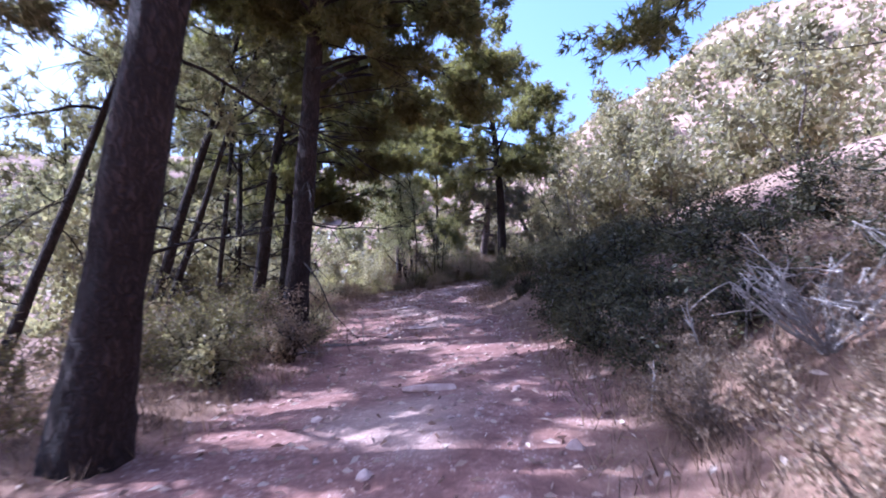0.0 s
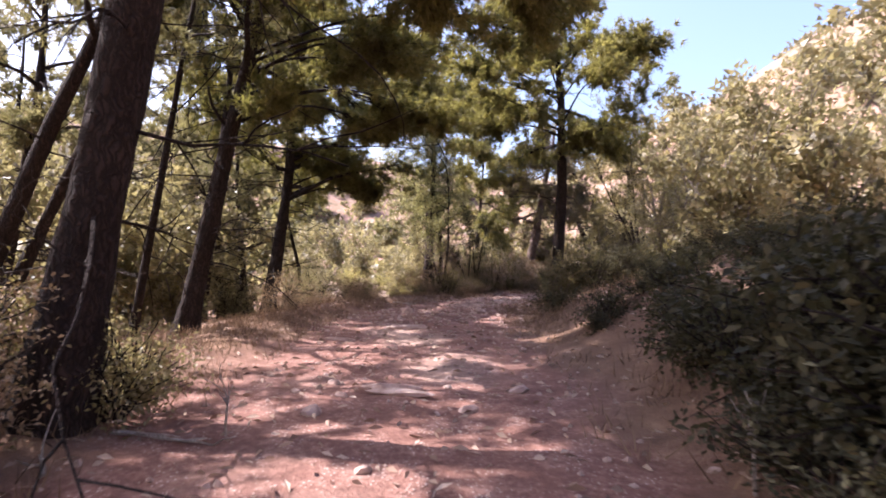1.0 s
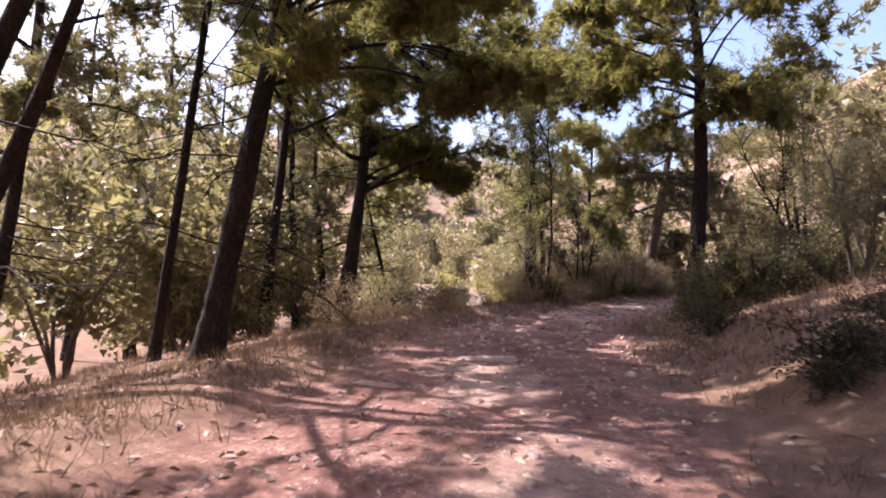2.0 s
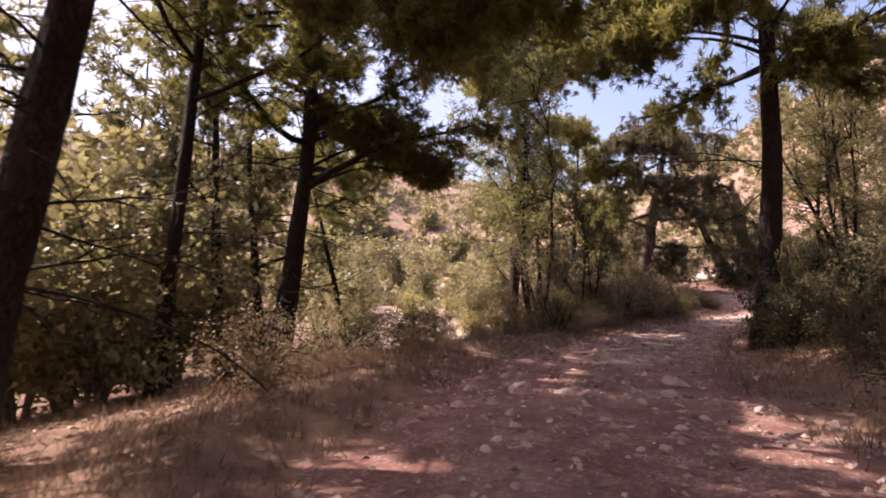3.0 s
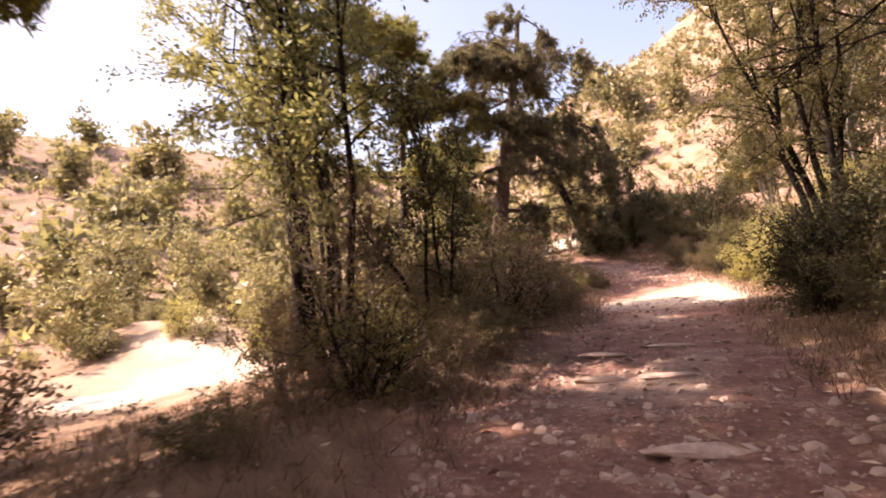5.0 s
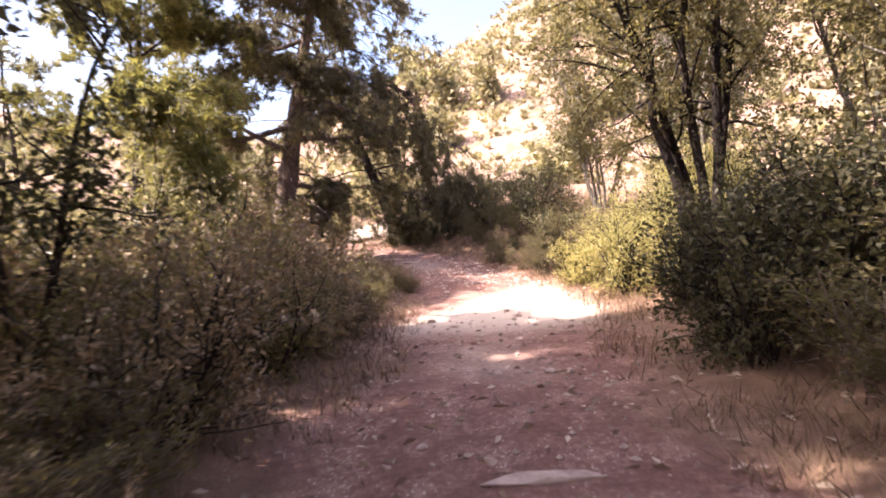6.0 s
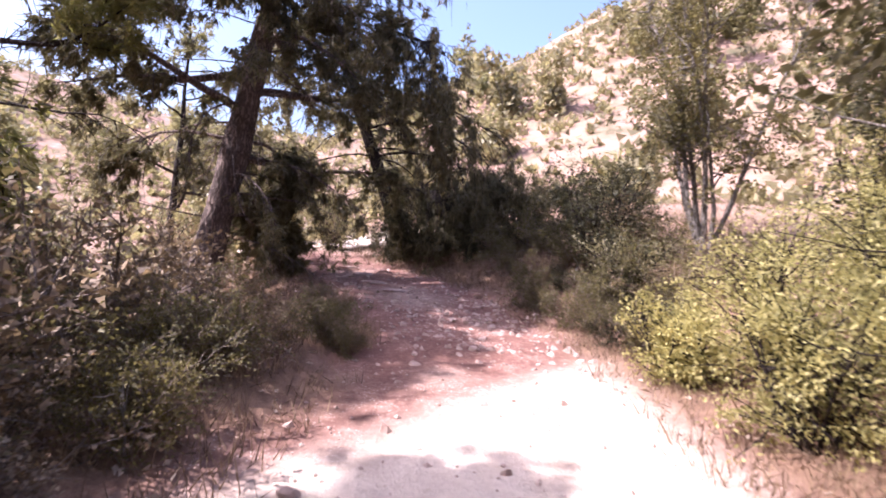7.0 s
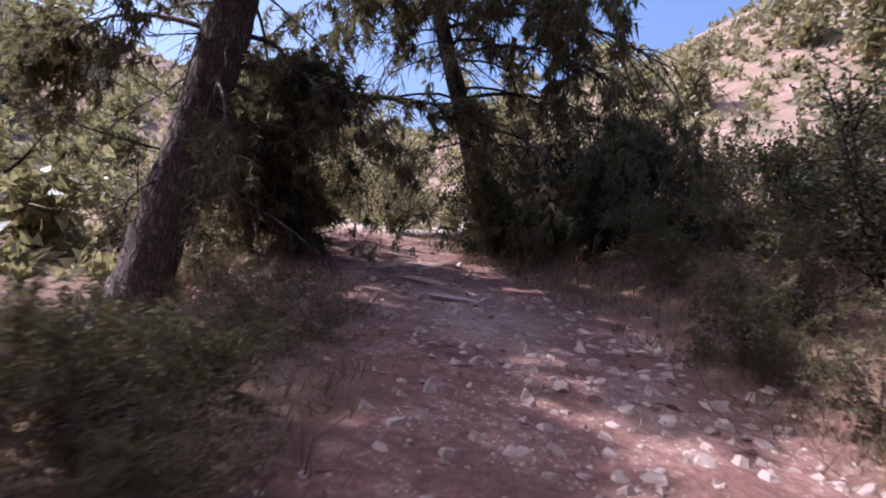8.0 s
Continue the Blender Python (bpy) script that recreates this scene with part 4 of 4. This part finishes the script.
def hill_scrub():
    r = np.random.default_rng(300)

    def keep(x, y):
        d = np.hypot(x, y - 14)
        front = (y > 8) * (d < 75)
        return (d > 25) & (d < 110) & (r.uniform(0, 1, len(x)) < (0.22 + 0.34 * (fnoise(x, y, 0.12, 3.3) > -0.1)) * (0.35 + 0.65 * front))

    x, y = strewn(60000, -110, 110, -60, 130, keep, r)
    size = r.uniform(0.25, 1.0, len(x)) ** 1.5 * 1.7
    c = np.stack([x, y, height(x, y)], -1)
    n = 10
    p = np.repeat(c, n, 0) + unit(r.normal(0, 1, (len(x) * n, 3))) * np.repeat(size, n)[:, None] * np.array([0.6, 0.6, 0.4]) * r.uniform(0.3, 1, (len(x) * n, 1))
    p[:, 2] += np.repeat(size, n) * 0.3
    d = unit(p - np.repeat(c, n, 0) + np.array([0, 0, 0.3]))
    v, f = needles(p, d, 1, 0.55, 0.42, 0.7, r)
    ob = new("hill_scrub", fast_mesh("hill_scrub", v, f, OAK))
    tagged(ob, "grey-green scrub scattered over stony hillsides", "scrub", kind="stuff")


def dry_grass():
    r = np.random.default_rng(301)

    def keep(x, y):
        u, w = lateral(x, y)
        s = np.abs(u) - w
        dens = np.exp(-((s - 0.7) / 1.0) ** 2) * (0.35 + 0.65 * (fnoise(x, y, 1.1, 6.0) > -0.1)) + 0.25 * (s > 0.4)
        dens = dens * np.where((u > 0) & (y < 9) & (y > 2), 0.35, 1.0)
        return (s > -0.12) & (r.uniform(0, 1, len(x)) < dens)

    x, y = strewn(42000, -7, 9, -5, 33, keep, r)
    p = np.stack([x, y, height(x, y) - 0.01], -1)
    n = 8
    p = np.repeat(p, n, 0) + r.normal(0, 0.05, (len(x) * n, 3)) * np.array([1, 1, 0])
    d = np.tile([[0.0, 0.0, 1.0]], (len(p), 1))
    v, f = needles(p, d, 1, 0.17, 0.008, 0.5, r)
    ob = new("dry_grass", fast_mesh("dry_grass", v, f, STRAW))
    tagged(ob, "straw-coloured dry grass along the trail", "grass", kind="stuff")


def litter():
    r = np.random.default_rng(302)
    x, y = strewn(16000, -7, 8, -5, 32, lambda x, y: (np.abs(lateral(x, y)[0]) < 5) & ((np.abs(y - 24) > 2.2) | (np.abs(lateral(x, y)[0]) > 1.3)), r)
    p = np.stack([x, y, height(x, y) + 0.006], -1)
    az = r.uniform(0, 2 * np.pi, len(x))
    d = np.stack([np.cos(az), np.sin(az), r.uniform(0.0, 0.35, len(x))], -1)
    v, f = blades(p, d, 1, 0.09, 0.03, 0.1, r)
    ob = new("leaf_litter", fast_mesh("leaf_litter", v, f, LITTER))
    tagged(ob, "fallen dry leaves and needles on the earth", "litter", kind="stuff")


LITTER = straw_material("litter", (0.17, 0.10, 0.07), (0.58, 0.46, 0.36), 0.1)
hill_scrub()
dry_grass()
litter()


# ---------------------------------------------------------------- stones
def stone_mesh(seed, flat):
    r = np.random.default_rng(seed)
    bm = bmesh.new()
    bmesh.ops.create_icosphere(bm, subdivisions=2, radius=1.0)
    cuts = [(unit(r.normal(0, 1, 3)), r.uniform(0.62, 0.9)) for _ in range(7)]
    for vert in bm.verts:
        c = np.array(vert.co)
        for nrm, dist in cuts:
            over = c @ nrm - dist
            if over > 0:
                c = c - nrm * over
        c = c * (1 + 0.05 * r.normal())
        vert.co = Vector(c * np.array([1.0, 0.78, flat]))
    me = bpy.data.meshes.new("stone")
    bm.to_mesh(me)
    bm.free()
    me.materials.append(STONE)
    return me


STONES = [stone_mesh(400 + k, f) for k, f in enumerate((0.45, 0.55, 0.65, 0.5, 0.4, 0.6))]


def stone(x, y, size, k, label="pale rounded limestone on the red trail"):
    ob = new("stone", STONES[k % 6])
    ob.matrix_basis = pose(x, y, ground_z(x, y) + size * 0.12, 7 * (k % 5) - 14, 5 * (k % 7) - 15, 47 * k) @ Matrix.Diagonal((size, size, size, 1))
    tagged(ob, label, "stone", "stones on the trail")


for k, (x, y, size) in enumerate([(3.41, 4.79, 0.09), (3.28, 4.2, 0.07), (2.46, 3.63, 0.08), (0.19, 11.46, 0.17), (-1.54, 10.76, 0.06), (-1.07, 9.6, 0.06), (0.23, 11.0, 0.10), (-1.3, 10.2, 0.09),
                                  (-0.85, 10.3, 0.12), (-0.5, 10.5, 0.08), (0.7, 24.4, 0.08)]):
    stone(x, y, size, k, "large pale limestone lying on the trail")
# x, y, half length, turn
LEDGES = [(2.70, 4.27, 0.30, 11), (0.42, 6.52, 0.22, 31), (0.47, 8.09, 0.36, 37), (-1.23, 17.42, 0.26, 9), (-0.67, 17.89, 0.30, 0), (-1.25, 16.50, 0.22, 20), (-0.78, 16.55, 0.26, 5), (-1.85, 28.60, 0.24, -2), (-2.20, 29.30, 0.20, 18), (-1.45, 28.10, 0.26, 24), (-2.60, 29.95, 0.22, 7), (-0.75, 14.98, 0.30, 14), (-1.00, 13.87, 0.22, 34), (2.58, 4.38, 0.24, 37), (4.48, 0.58, 0.26, 15)]
for k, (x, y, ln, turn) in enumerate(LEDGES):
    ob = new("rock_ledge", STONES[k % 6])
    ob.matrix_basis = pose(x, y, ground_z(x, y) + 0.012, 4 * (k % 3) - 4, 3 * (k % 2), turn) @ Matrix.Diagonal((ln, ln * 0.3, 0.06, 1))
    tagged(ob, "low ledge of pale rock half buried in the trail", "rock", "rock ledges in the trail")
r_st = np.random.default_rng(410)
n_st = 0
while n_st < 230:
    y = r_st.uniform(-2.5, 31) if n_st % 3 else r_st.uniform(8.5, 16.5)
    u = r_st.normal(0, 0.6) * np.interp(y, TY, TW)
    stone(np.interp(y, TY, TX) + u, y, 0.016 + 0.045 * r_st.uniform() ** 3, n_st)
    n_st += 1


def pebbles():
    r = np.random.default_rng(420)
    x, y = strewn(9000, -4, 8, -4, 31, lambda x, y: (np.abs(lateral(x, y)[0]) < lateral(x, y)[1] * 1.1) & (fnoise(x, y, 1.4, 8.0) > -0.35), r)
    base = np.array([(1, 0, 0), (-1, 0, 0), (0, 1, 0), (0, -1, 0), (0, 0, 0.7), (0, 0, -0.7)], float)
    tri = np.array([(0, 2, 4), (2, 1, 4), (1, 3, 4), (3, 0, 4), (2, 0, 5), (1, 2, 5), (3, 1, 5), (0, 3, 5)])
    s = 0.008 + 0.02 * r.uniform(0, 1, len(x)) ** 2
    v = base[None] * s[:, None, None] * r.uniform(0.6, 1.3, (len(x), 6, 1)) + np.stack([x, y, height(x, y) + s * 0.25], -1)[:, None]
    f = tri[None] + 6 * np.arange(len(x))[:, None, None]
    ob = new("pebbles", fast_mesh("pebbles", v.reshape(-1, 3), f.reshape(-1, 3), STONE))
    tagged(ob, "small loose pebbles scattered over the trail", "pebbles", kind="stuff")


pebbles()


def rubble():
    """Flat pale chips of stone, thick on three stretches of the trail."""
    r = np.random.default_rng(430)

    def keep(x, y):
        u, w = lateral(x, y)
        thick = 2.6 * np.exp(-((y - 26.4) / 1.5) ** 2 - ((u - 0.35) / 0.9) ** 2) + 0.45 * np.exp(-((y - 10.5) / 1.5) ** 2) + 1.1 * np.exp(-((y - 15.2) / 1.5) ** 2) + 0.04
        return (np.abs(u) < w * 1.25) & (r.uniform(0, 1, len(x)) < thick * 0.7)

    x, y = strewn(24000, -4, 7, -3, 30, keep, r)
    n = len(x)
    k = 7
    a = np.linspace(0, 2 * np.pi, k, endpoint=False)[None] + r.uniform(0, 6, (n, 1))
    s = (0.016 + 0.042 * r.uniform(0, 1, n) ** 1.8)[:, None]
    rad = s * r.uniform(0.65, 1.25, (n, k))
    z0 = height(x, y)[:, None]
    tilt = r.normal(0, 0.25, (n, 2))
    lower = np.stack([x[:, None] + rad * np.cos(a), y[:, None] + 0.75 * rad * np.sin(a), z0 - 0.01 + 0 * a], -1)
    upper = np.stack([x[:, None] + 0.66 * rad * np.cos(a), y[:, None] + 0.5 * rad * np.sin(a), z0 + 0.3 * s + rad * (tilt[:, :1] * np.cos(a) + tilt[:, 1:] * np.sin(a))], -1)
    mid = upper.mean(1, keepdims=True) + np.array([0, 0, 0.004])
    v = np.concatenate([lower, upper, mid], 1)
    j = np.arange(k)
    jn = (j + 1) % k
    one = np.concatenate([np.stack([j, jn, k + jn], -1), np.stack([j, k + jn, k + j], -1), np.stack([k + j, k + jn, 0 * j + 2 * k], -1)])
    f = one[None] + (2 * k + 1) * np.arange(n)[:, None, None]
    ob = new("rubble", fast_mesh("rubble", v.reshape(-1, 3), f.reshape(-1, 3), STONE))
    tagged(ob, "flat pale chips of stone on the trail", "stones", kind="stuff")


rubble()


# ---------------------------------------------------------------- dead wood
def twiggy(place, lines, name, label, category):
    ob = thing(name, (place[0], place[1], ground_z(*place)), label, category)
    for k, line in enumerate(lines):
        v, f = tubes(line, 5)
        part("twig", fast_mesh("twig", v, f, DEADWOOD, True), ob)
    return ob


def dead_bush(place, wide, tall, count, seed):
    r = np.random.default_rng(seed)
    lines = []
    for k in range(count):
        az, out = r.uniform(0, 2 * np.pi), r.uniform(0.4, 1.0)
        t = np.linspace(0, 1, 9)
        arc = np.stack([np.cos(az) * wide * out * np.sin(t * 2.7), np.sin(az) * wide * out * np.sin(t * 2.7), tall * np.sin(t * 2.6) * r.uniform(0.6, 1.1)], -1) + np.cumsum(r.normal(0, 0.012, (9, 3)), 0)
        arc[:, 2] = np.maximum(arc[:, 2], 0.0)
        twig = [(arc, np.linspace(0.0055, 0.0025, 9))]
        for _ in range(3):
            p, d = along(arc, 1, r, 0.2)
            twig.append((bent(p[0], unit(d[0] + r.normal(0, 0.6, 3)), r.uniform(0.1, 0.3), 5, 0.25, -0.05, r), np.linspace(0.005, 0.002, 5)))
        lines.append(twig)
    return twiggy(place, lines, "dead_bush", "pale dead bush of curled bare twigs", "dead bush")


dead_bush((7.1, -0.1), 0.45, 0.45, 34, 500)
dead_bush((7.7, 0.5), 0.4, 0.45, 14, 501)


def stalk(place, tall, seed, lean=(0.05, 0.0)):
    r = np.random.default_rng(seed)
    main = bent((0, 0, -0.02), unit(np.array([lean[0], lean[1], 1.0])), tall, 8, 0.06, 0.02, r)
    twig = [(main, np.linspace(0.010, 0.004, 8))]
    for _ in range(7):
        p, d = along(main, 1, r, 0.35)
        twig.append((bent(p[0], unit(d[0] + r.normal(0, 0.55, 3)), r.uniform(0.06, 0.2), 4, 0.15, 0.05, r), np.linspace(0.005, 0.002, 4)))
    return twiggy(place, [[piece] for piece in twig], "dry_stalk", "pale dry branching stalk beside the trail", "dry stalk")


for n, (x, y, t) in enumerate([(6.5, 0.35, 0.5), (6.2, 0.0, 0.35), (6.8, 0.7, 0.4), (-2.29, 24.41, 0.75), (-2.23, 24.31, 0.4), (-1.88, 22.44, 0.4), (-2.04, 21.42, 0.45), (2.4, 3.0, 0.3), (1.4, 27.72, 0.35), (1.12, 28.1, 0.3), (5.0, 4.2, 0.45), (4.9, 3.4, 0.4)]):
    stalk((x, y), t, 520 + n)


def fallen_branch(place, turn, length, seed):
    r = np.random.default_rng(seed)
    d = np.array([math.cos(turn), math.sin(turn), 0.04])
    main = bent((0, 0, 0.03), d, length, 8, 0.08, 0.0, r)
    twig = [(main, np.linspace(0.016, 0.005, 8))]
    for _ in range(5):
        p, w = along(main, 1, r, 0.2)
        twig.append((bent(p[0], unit(w[0] + r.normal(0, 0.5, 3) + np.array([0, 0, 0.2])), r.uniform(0.15, 0.4), 5, 0.15, 0.0, r), np.linspace(0.007, 0.002, 5)))
    return twiggy(place, [[piece] for piece in twig], "fallen_branch", "bare grey branch lying on the ground", "branch")


for n, (x, y, a, ln) in enumerate([(-0.26, 30.2, 0.3, 0.9), (-2.16, 26.43, 1.0, 0.8), (2.2, 2.2, 2.6, 0.7), (1.9, 2.7, 0.4, 0.6), (-2.4, 12.2, 0.5, 0.7), (1.47, 18.58, 2.0, 0.6)]):
    fallen_branch((x, y), a, ln, 540 + n)
